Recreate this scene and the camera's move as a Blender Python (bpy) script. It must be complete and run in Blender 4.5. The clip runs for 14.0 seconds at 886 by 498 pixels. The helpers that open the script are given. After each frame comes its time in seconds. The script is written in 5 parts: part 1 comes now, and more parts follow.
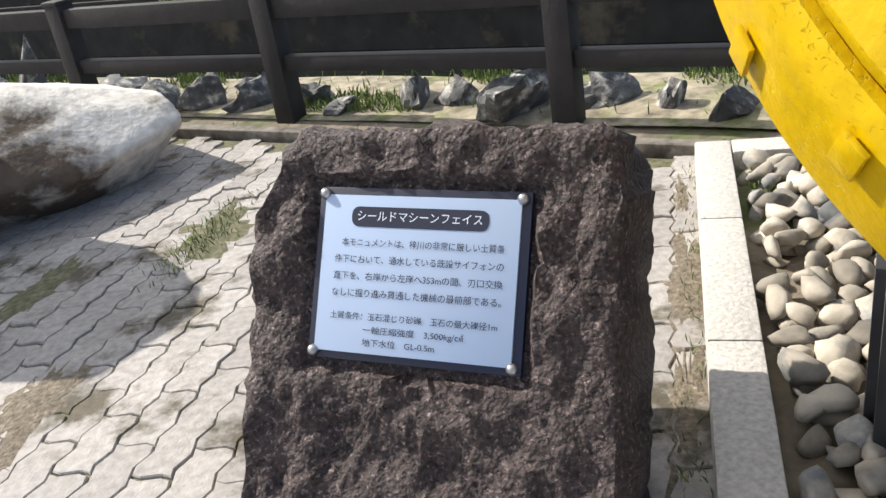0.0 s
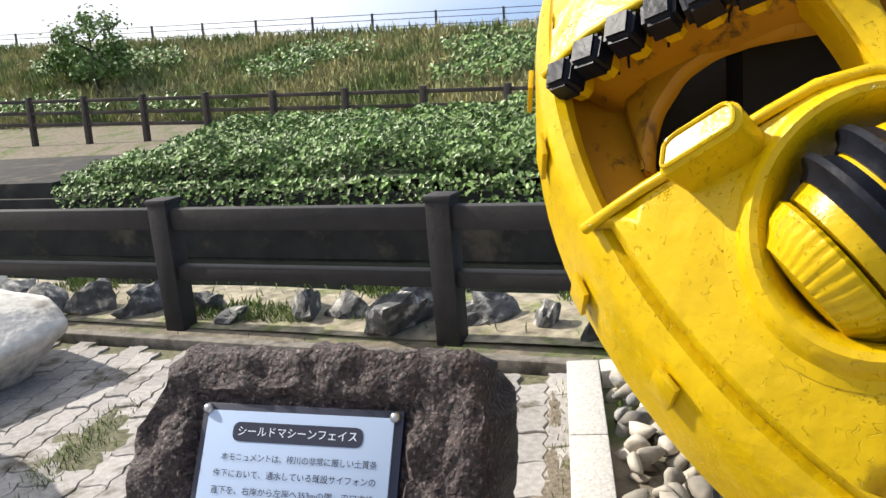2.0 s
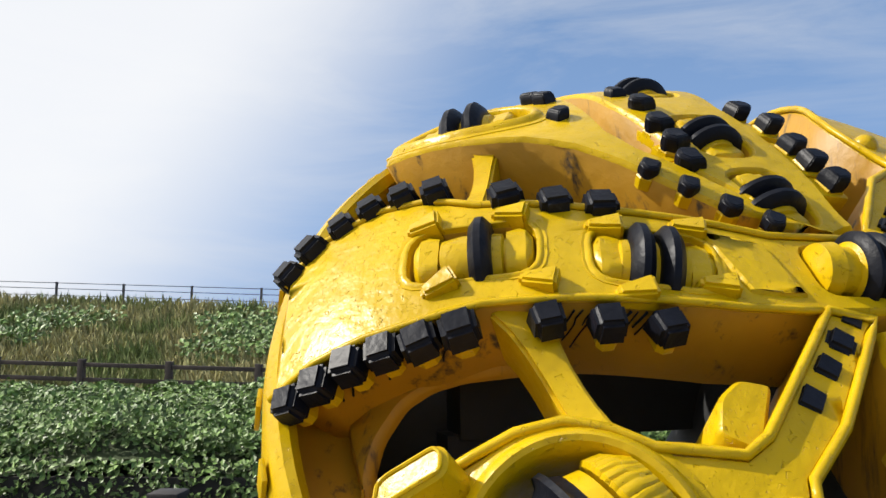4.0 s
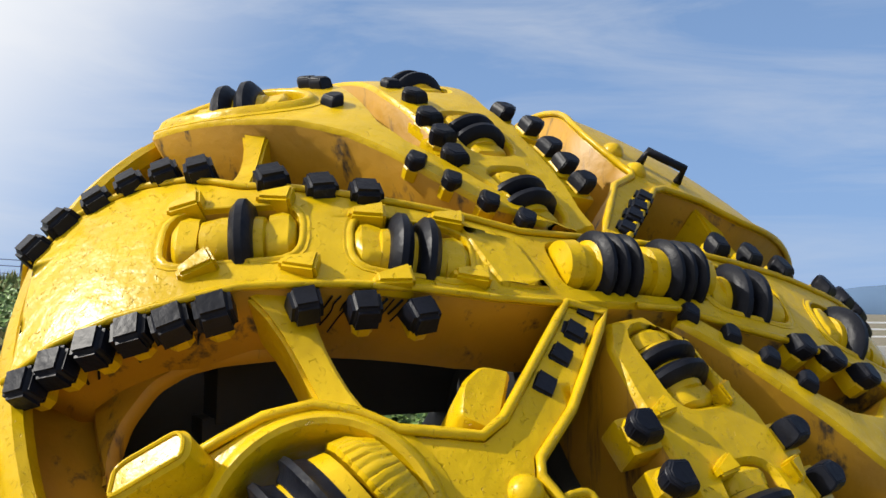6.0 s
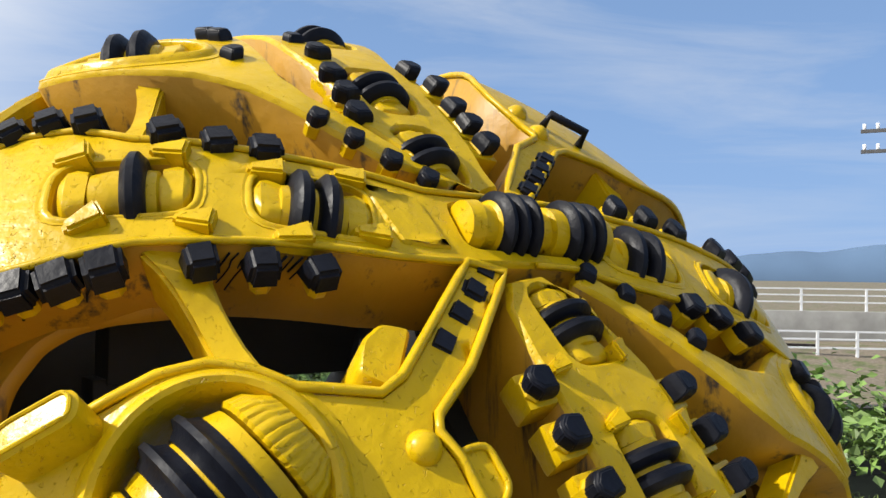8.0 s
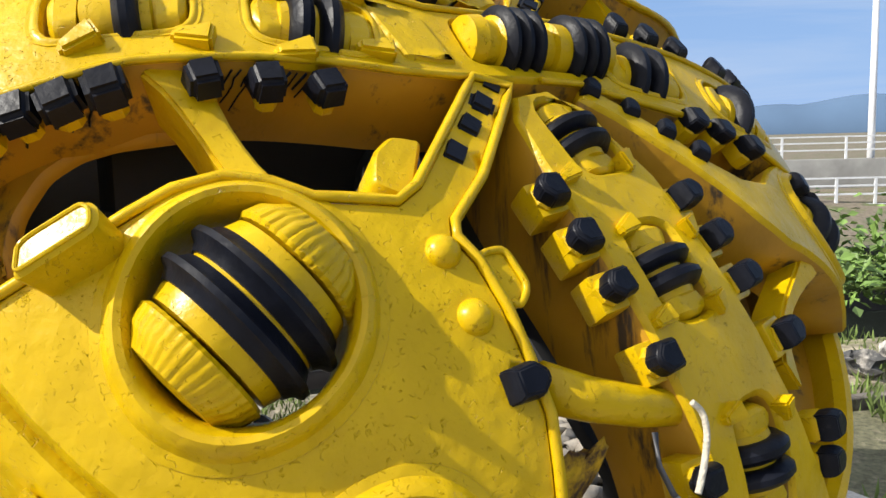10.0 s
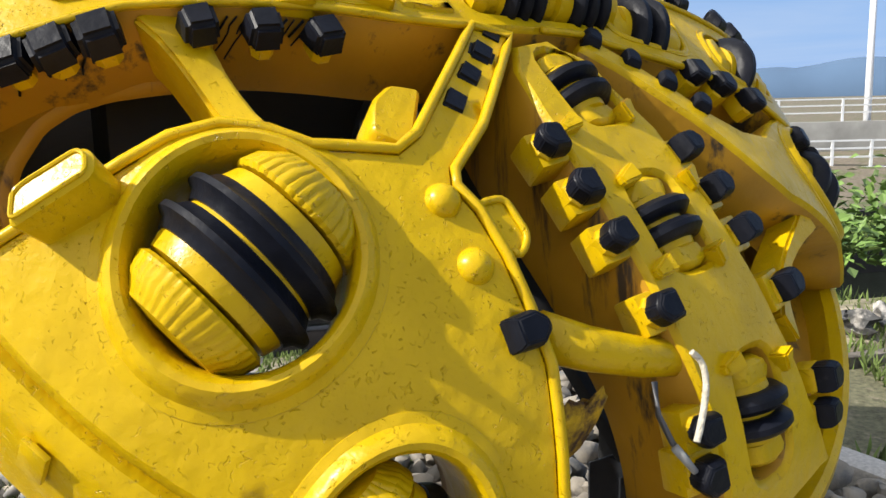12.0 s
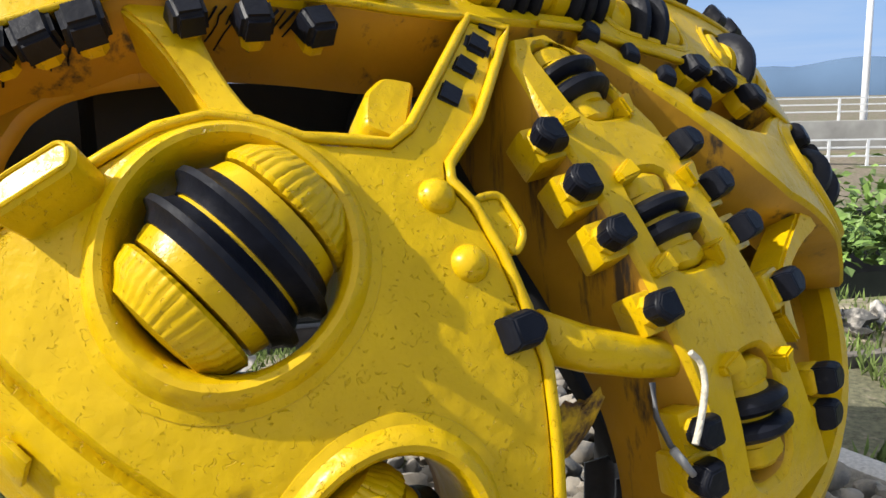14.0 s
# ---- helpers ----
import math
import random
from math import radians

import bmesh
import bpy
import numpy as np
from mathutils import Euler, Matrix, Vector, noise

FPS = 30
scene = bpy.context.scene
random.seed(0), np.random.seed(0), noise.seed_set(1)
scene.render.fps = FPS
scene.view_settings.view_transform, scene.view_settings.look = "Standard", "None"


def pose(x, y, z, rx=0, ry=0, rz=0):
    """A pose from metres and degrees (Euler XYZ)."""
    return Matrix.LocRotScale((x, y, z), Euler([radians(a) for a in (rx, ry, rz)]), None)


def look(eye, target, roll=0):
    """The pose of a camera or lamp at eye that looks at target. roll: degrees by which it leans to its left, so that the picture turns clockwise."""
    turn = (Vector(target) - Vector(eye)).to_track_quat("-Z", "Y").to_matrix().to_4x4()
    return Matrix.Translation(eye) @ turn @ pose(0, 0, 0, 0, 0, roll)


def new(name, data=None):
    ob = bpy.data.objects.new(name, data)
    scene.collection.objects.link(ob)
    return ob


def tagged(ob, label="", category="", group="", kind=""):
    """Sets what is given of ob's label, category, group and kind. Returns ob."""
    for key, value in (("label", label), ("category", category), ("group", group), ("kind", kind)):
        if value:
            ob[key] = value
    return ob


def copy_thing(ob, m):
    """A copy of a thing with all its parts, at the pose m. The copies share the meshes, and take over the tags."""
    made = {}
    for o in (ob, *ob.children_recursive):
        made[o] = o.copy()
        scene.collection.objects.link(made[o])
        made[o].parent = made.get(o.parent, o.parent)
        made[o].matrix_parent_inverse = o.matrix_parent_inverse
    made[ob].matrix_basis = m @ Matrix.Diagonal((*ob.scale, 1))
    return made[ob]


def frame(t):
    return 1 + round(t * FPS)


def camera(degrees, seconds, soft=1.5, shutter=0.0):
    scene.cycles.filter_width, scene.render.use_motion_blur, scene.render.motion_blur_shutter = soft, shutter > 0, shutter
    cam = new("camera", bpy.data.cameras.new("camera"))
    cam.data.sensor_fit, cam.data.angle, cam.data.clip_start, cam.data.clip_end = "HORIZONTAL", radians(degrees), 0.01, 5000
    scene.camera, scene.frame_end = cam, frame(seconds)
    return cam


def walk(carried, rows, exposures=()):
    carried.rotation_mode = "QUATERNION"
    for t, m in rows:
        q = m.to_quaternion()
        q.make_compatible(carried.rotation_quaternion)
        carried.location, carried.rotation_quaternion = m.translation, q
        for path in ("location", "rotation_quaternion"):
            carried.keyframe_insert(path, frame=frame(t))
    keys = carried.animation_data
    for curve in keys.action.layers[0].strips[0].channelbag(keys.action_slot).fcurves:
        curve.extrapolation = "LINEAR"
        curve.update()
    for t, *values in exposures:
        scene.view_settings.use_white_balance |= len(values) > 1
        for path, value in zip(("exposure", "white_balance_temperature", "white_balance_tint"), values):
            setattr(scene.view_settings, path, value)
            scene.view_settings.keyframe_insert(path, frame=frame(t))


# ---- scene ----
cam = camera(55.0, 14.0)
PATH = [
    (0, 0.438, 0.351, 1.538, 64.18, 8.38, -18.29),
    (0.5, 0.434, 0.340, 1.543, 64.33, 8.21, -18.58),
    (1, 0.427, 0.303, 1.556, 66.16, 7.62, -20.12),
    (1.5, 0.430, 0.231, 1.593, 71.22, 5.46, -21.90),
    (2, 0.431, 0.187, 1.624, 77.33, 4.75, -24.55),
    (2.5, 0.441, 0.166, 1.663, 83.32, 4.47, -27.31),
    (3, 0.464, 0.163, 1.684, 88.29, 3.28, -30.76),
    (3.5, 0.481, 0.163, 1.701, 91.84, 1.74, -35.72),
    (4, 0.474, 0.140, 1.717, 95.23, 0.79, -40.61),
    (6.5, 0.510, 0.061, 1.726, 93.12, -0.91, -56.01),
    (7, 0.522, 0.039, 1.730, 91.86, -1.44, -55.85),
    (7.5, 0.521, 0.049, 1.726, 92.05, -1.23, -58.56),
    (8, 0.509, 0.077, 1.709, 91.75, -0.87, -61.13),
    (8.5, 0.484, 0.100, 1.682, 90.31, -0.32, -61.71),
    (9, 0.483, 0.115, 1.645, 87.41, 0.73, -62.02),
    (11.5, 0.482, 0.138, 1.577, 80.45, 1.11, -62.73),
    (12, 0.485, 0.142, 1.571, 80.43, 1.40, -62.85),
    (12.5, 0.500, 0.144, 1.568, 80.31, 1.37, -63.09),
    (13, 0.505, 0.142, 1.569, 80.23, 1.26, -63.24),
    (13.5, 0.512, 0.143, 1.565, 80.24, 1.12, -63.06),
    (14, 0.519, 0.155, 1.564, 80.25, 1.10, -63.07),
]
walk(cam, [(t, pose(x, y, z, rx, ry, rz)) for t, x, y, z, rx, ry, rz in PATH],
     exposures=[(0.0, -0.44), (1.5, -0.44), (2.5, -0.46), (3.5, -0.68), (4.0, -0.82), (5.0, -0.82), (8.0, -0.72), (11.0, -0.58), (14.0, -0.58)])

# ---- light ----
SUN = Vector((-0.51, 0.55, 0.65)).normalized()
sun_data = bpy.data.lights.new("sun", "SUN")
sun_data.energy, sun_data.angle, sun_data.color = 9.8, radians(0.6), (1.0, 0.95, 0.86)
sun = new("sun", sun_data)
sun.matrix_world = look(SUN * 50, (0, 0, 0))
world = bpy.data.worlds.new("sky")
scene.world = world
world.use_nodes = True
wn, wl = world.node_tree.nodes, world.node_tree.links
sky = wn.new("ShaderNodeTexSky")
sky.sky_type, sky.sun_disc = "NISHITA", False
sky.sun_elevation, sky.sun_rotation = math.asin(SUN.z), math.atan2(SUN.x, SUN.y)
sky.air_density, sky.dust_density, sky.ozone_density = 1.0, 0.2, 2.0
wco = wn.new("ShaderNodeTexCoord")
wmap = wn.new("ShaderNodeMapping")
wmap.inputs["Scale"].default_value = (2.2, 1.2, 7.0)
wmap.inputs["Rotation"].default_value = (0.2, 0.35, 0.5)
wno = wn.new("ShaderNodeTexNoise")
wno.inputs["Scale"].default_value, wno.inputs["Detail"].default_value, wno.inputs["Roughness"].default_value = 1.6, 7, 0.6
wno.inputs["Distortion"].default_value = 0.6
wra = wn.new("ShaderNodeMapRange")
wra.inputs["From Min"].default_value, wra.inputs["From Max"].default_value = 0.44, 0.74
wra.inputs["To Min"].default_value, wra.inputs["To Max"].default_value = 0.0, 0.5
wmx = wn.new("ShaderNodeMixRGB")
wmx.inputs["Color2"].default_value = (9.6, 10.2, 11.2, 1)
wl.new(wco.outputs["Generated"], wmap.inputs["Vector"])
wl.new(wmap.outputs["Vector"], wno.inputs["Vector"])
wl.new(wno.outputs["Fac"], wra.inputs["Value"])
wl.new(wra.outputs["Result"], wmx.inputs["Fac"])
wsp = wn.new("ShaderNodeSeparateXYZ")
wlo = wn.new("ShaderNodeMapRange")
wlo.inputs["From Min"].default_value, wlo.inputs["From Max"].default_value = 0.0, 0.7
wlo.inputs["To Min"].default_value, wlo.inputs["To Max"].default_value = 0.85, 0.35
wbl = wn.new("ShaderNodeMixRGB")
wbl.inputs["Color2"].default_value = (4.0, 6.7, 12.0, 1)
wl.new(wco.outputs["Generated"], wsp.inputs["Vector"])
wl.new(wsp.outputs["Z"], wlo.inputs["Value"])
wl.new(wlo.outputs["Result"], wbl.inputs["Fac"])
wl.new(sky.outputs["Color"], wbl.inputs["Color1"])
wl.new(wbl.outputs["Color"], wmx.inputs["Color1"])
# white haze round the sun
wdo = wn.new("ShaderNodeVectorMath")
wdo.operation = "DOT_PRODUCT"
wdo.inputs[1].default_value = tuple(SUN)
whz = wn.new("ShaderNodeMapRange")
whz.interpolation_type = "SMOOTHSTEP"
whz.inputs["From Min"].default_value, whz.inputs["From Max"].default_value = 0.20, 0.50
whz.inputs["To Max"].default_value = 0.85
wm2 = wn.new("ShaderNodeMixRGB")
wm2.inputs["Color2"].default_value = (15.0, 15.0, 15.0, 1)
wl.new(wco.outputs["Generated"], wdo.inputs[0])
wl.new(wdo.outputs["Value"], whz.inputs["Value"])
wl.new(whz.outputs["Result"], wm2.inputs["Fac"])
wl.new(wmx.outputs["Color"], wm2.inputs["Color1"])
wl.new(wm2.outputs["Color"], wn["Background"].inputs["Color"])
wn["Background"].inputs["Strength"].default_value = 0.12


# ---- materials ----
def material(name, base, rough=0.6, metal=0.0, spread=0.15, scale=8.0, bump=0.2, bump_scale=60.0, second=None,
             second_scale=3.0, second_at=0.55, second_soft=0.12, island=0.0, per_object=0.0, coat=0.0, pits=0.0, pit_scale=25.0, stretch=None, spec=0.5):
    """A surface with variation at two scales, relief, an optional second colour in patches and pits."""
    m = bpy.data.materials.new(name)
    m.use_nodes = True
    n, l = m.node_tree.nodes, m.node_tree.links
    bsdf = n["Principled BSDF"]
    co = n.new("ShaderNodeNewGeometry")
    fine = n.new("ShaderNodeTexNoise")
    fine.inputs["Scale"].default_value, fine.inputs["Detail"].default_value = scale, 6
    l.new(co.outputs["Position"], fine.inputs["Vector"])
    ramp = n.new("ShaderNodeMapRange")
    ramp.inputs["From Min"].default_value, ramp.inputs["From Max"].default_value = 0.3, 0.7
    ramp.inputs["To Min"].default_value, ramp.inputs["To Max"].default_value = 1 - spread, 1 + spread
    l.new(fine.outputs["Fac"], ramp.inputs["Value"])
    value = ramp.outputs["Result"]
    if per_object or island:
        src = n.new("ShaderNodeObjectInfo") if per_object else n.new("ShaderNodeNewGeometry")
        pick = src.outputs["Random"] if per_object else src.outputs["Random Per Island"]
        k = per_object or island
        r2 = n.new("ShaderNodeMapRange")
        r2.inputs["To Min"].default_value, r2.inputs["To Max"].default_value = 1 - k, 1 + k
        l.new(pick, r2.inputs["Value"])
        mul = n.new("ShaderNodeMath")
        mul.operation = "MULTIPLY"
        l.new(value, mul.inputs[0])
        l.new(r2.outputs["Result"], mul.inputs[1])
        value = mul.outputs[0]
    colour = n.new("ShaderNodeRGB")
    colour.outputs[0].default_value = (*base, 1)
    out = colour.outputs[0]
    if second:
        big = n.new("ShaderNodeTexNoise")
        big.inputs["Scale"].default_value, big.inputs["Detail"].default_value, big.inputs["Roughness"].default_value = second_scale, 8, 0.65
        if stretch:
            st = n.new("ShaderNodeMapping")
            st.inputs["Scale"].default_value = stretch
            l.new(co.outputs["Position"], st.inputs["Vector"])
            l.new(st.outputs["Vector"], big.inputs["Vector"])
        else:
            l.new(co.outputs["Position"], big.inputs["Vector"])
        rr = n.new("ShaderNodeMapRange")
        rr.inputs["From Min"].default_value, rr.inputs["From Max"].default_value = second_at, second_at + second_soft
        l.new(big.outputs["Fac"], rr.inputs["Value"])
        mix = n.new("ShaderNodeMixRGB")
        mix.inputs["Color2"].default_value = (*second, 1)
        l.new(rr.outputs["Result"], mix.inputs["Fac"])
        l.new(out, mix.inputs["Color1"])
        out = mix.outputs["Color"]
    sc = n.new("ShaderNodeVectorMath")
    sc.operation = "SCALE"
    l.new(out, sc.inputs[0])
    l.new(value, sc.inputs["Scale"])
    l.new(sc.outputs["Vector"], bsdf.inputs["Base Color"])
    bsdf.inputs["Roughness"].default_value, bsdf.inputs["Metallic"].default_value = rough, metal
    bsdf.inputs["Specular IOR Level"].default_value = spec
    bsdf.inputs["Coat Weight"].default_value, bsdf.inputs["Coat Roughness"].default_value = coat, 0.22
    height = None
    if bump:
        bn = n.new("ShaderNodeTexNoise")
        bn.inputs["Scale"].default_value, bn.inputs["Detail"].default_value = bump_scale, 5
        l.new(co.outputs["Position"], bn.inputs["Vector"])
        height = bn.outputs["Fac"]
        if pits:
            vo = n.new("ShaderNodeTexNoise")
            vo.inputs["Scale"].default_value, vo.inputs["Detail"].default_value, vo.inputs["Roughness"].default_value = pit_scale, 3, 0.55
            vo.inputs["Distortion"].default_value = 1.5
            l.new(co.outputs["Position"], vo.inputs["Vector"])
            pr = n.new("ShaderNodeMapRange")
            pr.inputs["From Min"].default_value, pr.inputs["From Max"].default_value = 0.63, 0.675
            pr.inputs["To Max"].default_value = -pits
            l.new(vo.outputs["Fac"], pr.inputs["Value"])
            ad = n.new("ShaderNodeMath")
            l.new(height, ad.inputs[0])
            l.new(pr.outputs["Result"], ad.inputs[1])
            height = ad.outputs[0]
        bp = n.new("ShaderNodeBump")
        bp.inputs["Strength"].default_value, bp.inputs["Distance"].default_value = bump, 0.01
        l.new(height, bp.inputs["Height"])
        l.new(bp.outputs["Normal"], bsdf.inputs["Normal"])
    return m


YELLOW = material("yellow_paint", (0.575, 0.372, 0.0015), 0.33, spread=0.12, scale=7, bump=0.62, bump_scale=18, second=(0.45, 0.262, 0.003),
                  second_scale=2.5, second_at=0.58, second_soft=0.2, pits=11.0, pit_scale=64, coat=0.05, spec=0.24)
# orange-brown copy of the yellow with the openings' shade mixed in, plus stain streaks
YELLOW_WALL = material("yellow_weathered_shaded_paint", (0.42, 0.215, 0.004), 0.5, spread=0.15, scale=6, bump=0.25, bump_scale=30, second=(0.05, 0.03, 0.014),
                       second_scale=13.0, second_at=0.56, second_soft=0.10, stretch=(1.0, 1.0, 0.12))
BLACK = material("black_paint", (0.006, 0.007, 0.012), 0.42, spec=0.16, spread=0.3, scale=20, bump=0.2, bump_scale=45, second=(0.025, 0.026, 0.03),
                 second_scale=14, second_at=0.62)
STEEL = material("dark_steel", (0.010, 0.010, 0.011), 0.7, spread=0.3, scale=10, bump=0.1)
GREY_STEEL = material("grey_steel", (0.09, 0.09, 0.095), 0.5, 0.3, spread=0.2, scale=12, bump=0.1)
RUST = material("rust", (0.07, 0.035, 0.016), 0.9, spread=0.4, scale=25, bump=0.8, second=(0.50, 0.31, 0.008), second_scale=11, second_at=0.44)
STONE = material("dark_monument_stone", (0.046, 0.031, 0.029), 0.72, spread=0.7, scale=70, bump=1.9, bump_scale=62, second=(0.20, 0.15, 0.14),
                 second_scale=85, second_at=0.55, second_soft=0.10, pits=1.5, pit_scale=35)
# brown stain patches, spread wider to stand in for shade on the sides
BOULDER = material("pale_boulder", (0.62, 0.58, 0.52), 0.9, spread=0.25, scale=14, bump=0.7, bump_scale=30, second=(0.09, 0.065, 0.045),
                   second_scale=1.3, second_at=0.47, second_soft=0.12)
ROCK = material("dark_rock", (0.10, 0.10, 0.10), 0.8, spread=0.45, scale=14, bump=0.9, bump_scale=28, second=(0.42, 0.39, 0.35), second_scale=7, second_at=0.52, per_object=0.35)
COBBLE = material("cobble", (0.34, 0.30, 0.245), 0.85, spread=0.28, scale=14, bump=0.25, bump_scale=50, second=(0.15, 0.155, 0.16), second_scale=4,
                  second_at=0.51, per_object=0.5)
PAVER = material("paving_block", (0.33, 0.305, 0.285), 0.9, spread=0.2, scale=30, bump=0.4, bump_scale=90, second=(0.10, 0.085, 0.06), second_scale=2.2,
                 second_at=0.53, second_soft=0.09, per_object=0.16)
PAVER_REST = material("paving_block_rest", (0.33, 0.305, 0.285), 0.9, spread=0.2, scale=30, bump=0.4, bump_scale=90, second=(0.10, 0.085, 0.06),
                      second_scale=2.2, second_at=0.53, second_soft=0.09, island=0.16)
SOIL = material("soil", (0.17, 0.14, 0.10), 0.95, spread=0.3, scale=12, bump=0.8, bump_scale=40, second=(0.09, 0.11, 0.035), second_scale=1.4, second_at=0.50)
SANDY = material("sandy_soil", (0.29, 0.25, 0.18), 0.95, spread=0.5, scale=10, bump=0.6, bump_scale=35, second=(0.13, 0.145, 0.045), second_scale=2.4,
                 second_at=0.50, second_soft=0.14)
MOSS = material("moss", (0.12, 0.115, 0.065), 0.95, spread=0.4, scale=30, bump=0.8, bump_scale=60, second=(0.20, 0.17, 0.12), second_scale=10)
KERB = material("pale_granite", (0.50, 0.47, 0.43), 0.85, spread=0.2, scale=60, bump=0.5, bump_scale=70, second=(0.30, 0.28, 0.26), second_scale=25, second_at=0.6)
OLD_KERB = material("dirty_kerb_concrete", (0.17, 0.15, 0.125), 0.92, spread=0.35, scale=14, bump=0.5, bump_scale=40, second=(0.07, 0.058, 0.045), second_scale=4, second_at=0.5)
WOOD = material("dark_fence_wood", (0.019, 0.016, 0.016), 0.7, spread=0.3, scale=9, bump=0.3, bump_scale=30)
FAR_WOOD = material("brown_fence_wood", (0.055, 0.042, 0.035), 0.8, spread=0.2, scale=6, bump=0.1)
CONCRETE = material("concrete", (0.30, 0.295, 0.28), 0.9, spread=0.2, scale=2, bump=0.2, bump_scale=20, second=(0.17, 0.165, 0.155), second_scale=0.7)
# concrete darkened in colour for the shaded canal walls and undersides
DARK_CONCRETE = material("shade_dark_concrete", (0.035, 0.032, 0.028), 0.9, spread=0.3, scale=2.5, bump=0.3, bump_scale=15, second=(0.11, 0.09, 0.06), second_scale=1.1)
LEAF = material("leaf", (0.135, 0.22, 0.048), 0.5, spread=0.3, scale=3, bump=0, second=(0.07, 0.13, 0.028), second_scale=1.5, island=0.5)
DRY_GRASS = material("bank_grass", (0.36, 0.33, 0.15), 0.9, spread=0.4, scale=4, bump=0, second=(0.16, 0.20, 0.06), second_scale=0.45, second_at=0.46, island=0.4)
GRASS = material("grass", (0.12, 0.17, 0.04), 0.8, spread=0.3, scale=5, bump=0, island=0.45)
WATER = material("water", (0.012, 0.015, 0.012), 0.08, spread=0.2, scale=1, bump=0.1, bump_scale=6)
DIRT = material("path_dirt", (0.16, 0.13, 0.095), 0.95, spread=0.45, scale=40, bump=1.0, bump_scale=70, second=(0.26, 0.23, 0.18), second_scale=18)
WHITE = material("white_paint", (0.75, 0.76, 0.78), 0.5, spread=0.05, scale=6, bump=0.05)
# the reflected sky's blue is mixed into the panel's own colour
PANEL = material("plaque_panel_sky_tint", (0.38, 0.47, 0.63), 0.12, spread=0.03, scale=3, bump=0)
INK = material("plaque_ink", (0.012, 0.014, 0.035), 0.4, spread=0.05, bump=0)
LETTER = material("plaque_pale_letters", (0.70, 0.74, 0.82), 0.4, spread=0.02, bump=0)
CHROME = material("bolt_metal", (0.45, 0.45, 0.46), 0.3, 0.9, spread=0.2, scale=40, bump=0.1)
ROPE = material("pale_rope", (0.55, 0.50, 0.40), 0.9, spread=0.2, scale=60, bump=0.6, bump_scale=150)
# the blue of the air's haze is painted into the mountain colour
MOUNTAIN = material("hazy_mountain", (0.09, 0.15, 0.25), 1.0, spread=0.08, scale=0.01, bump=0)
CAR = material("silver_car_paint", (0.42, 0.44, 0.47), 0.3, 0.4, spread=0.05, bump=0)
GLASS = material("car_glass", (0.02, 0.025, 0.03), 0.08, spread=0.05, bump=0)


# ---- mesh tools ----
def link(name, bm, mat, parent=None, label="", sharp=35):
    me = bpy.data.meshes.new(name)
    for e in bm.edges:
        if len(e.link_faces) == 2 and e.calc_face_angle(0) > radians(sharp):
            e.smooth = False
    for f in bm.faces:
        f.smooth = True
    bm.to_mesh(me)
    bm.free()
    me.materials.append(mat)
    ob = new(name, me)
    if parent:
        ob.parent = parent
    if label:
        ob["label"] = label
    return ob


def part(name, bm, mat, parent, label="", sharp=35, inner=None):
    ob = link(name, bm, mat, parent, label, sharp)
    if inner:
        ob.data.materials.append(inner)
    return ob


def thing(name, label, category, m=None, group="", kind=""):
    e = new(name)
    if m is not None:
        e.matrix_world = m
    return tagged(e, label, category, group, kind)


def box(x0, x1, y0, y1, z0, z1, bevel=0.0, m=None, bm=None):
    b = bm or bmesh.new()
    made = bmesh.ops.create_cube(b, size=1, matrix=Matrix.LocRotScale(((x0 + x1) / 2, (y0 + y1) / 2, (z0 + z1) / 2), None, (abs(x1 - x0), abs(y1 - y0), abs(z1 - z0))))
    vs = made["verts"]
    if bevel:
        es = list({e for v in vs for e in v.link_edges})
        out = bmesh.ops.bevel(b, geom=es, offset=bevel, segments=2, affect="EDGES", profile=0.6)
        vs = list(set(out["verts"]) | {v for v in vs if v.is_valid})
    if m is not None:
        bmesh.ops.transform(b, matrix=m, verts=[v for v in vs if v.is_valid])
    return b


def tube(points, r, segs=8, bm=None, closed=False, taper=None):
    """A round bar along points."""
    b = bm or bmesh.new()
    pts = [Vector(p) for p in points]
    rings = []
    up = Vector((0.13, 0.21, 0.97))
    n = len(pts)
    for i, p in enumerate(pts):
        a = pts[(i - 1) % n] if (i or closed) else p
        c = pts[(i + 1) % n] if (i < n - 1 or closed) else p
        d = (c - a).normalized()
        s = d.cross(up).normalized()
        q = s.cross(d)
        rad = r if taper is None else r + (taper - r) * i / max(n - 1, 1)
        rings.append([b.verts.new(p + rad * (s * math.cos(2 * math.pi * k / segs) + q * math.sin(2 * math.pi * k / segs))) for k in range(segs)])
    for i in range(n if closed else n - 1):
        A, B = rings[i], rings[(i + 1) % n]
        for k in range(segs):
            b.faces.new((A[k], A[(k + 1) % segs], B[(k + 1) % segs], B[k]))
    if not closed:
        b.faces.new(rings[0][::-1])
        b.faces.new(rings[-1])
    return b


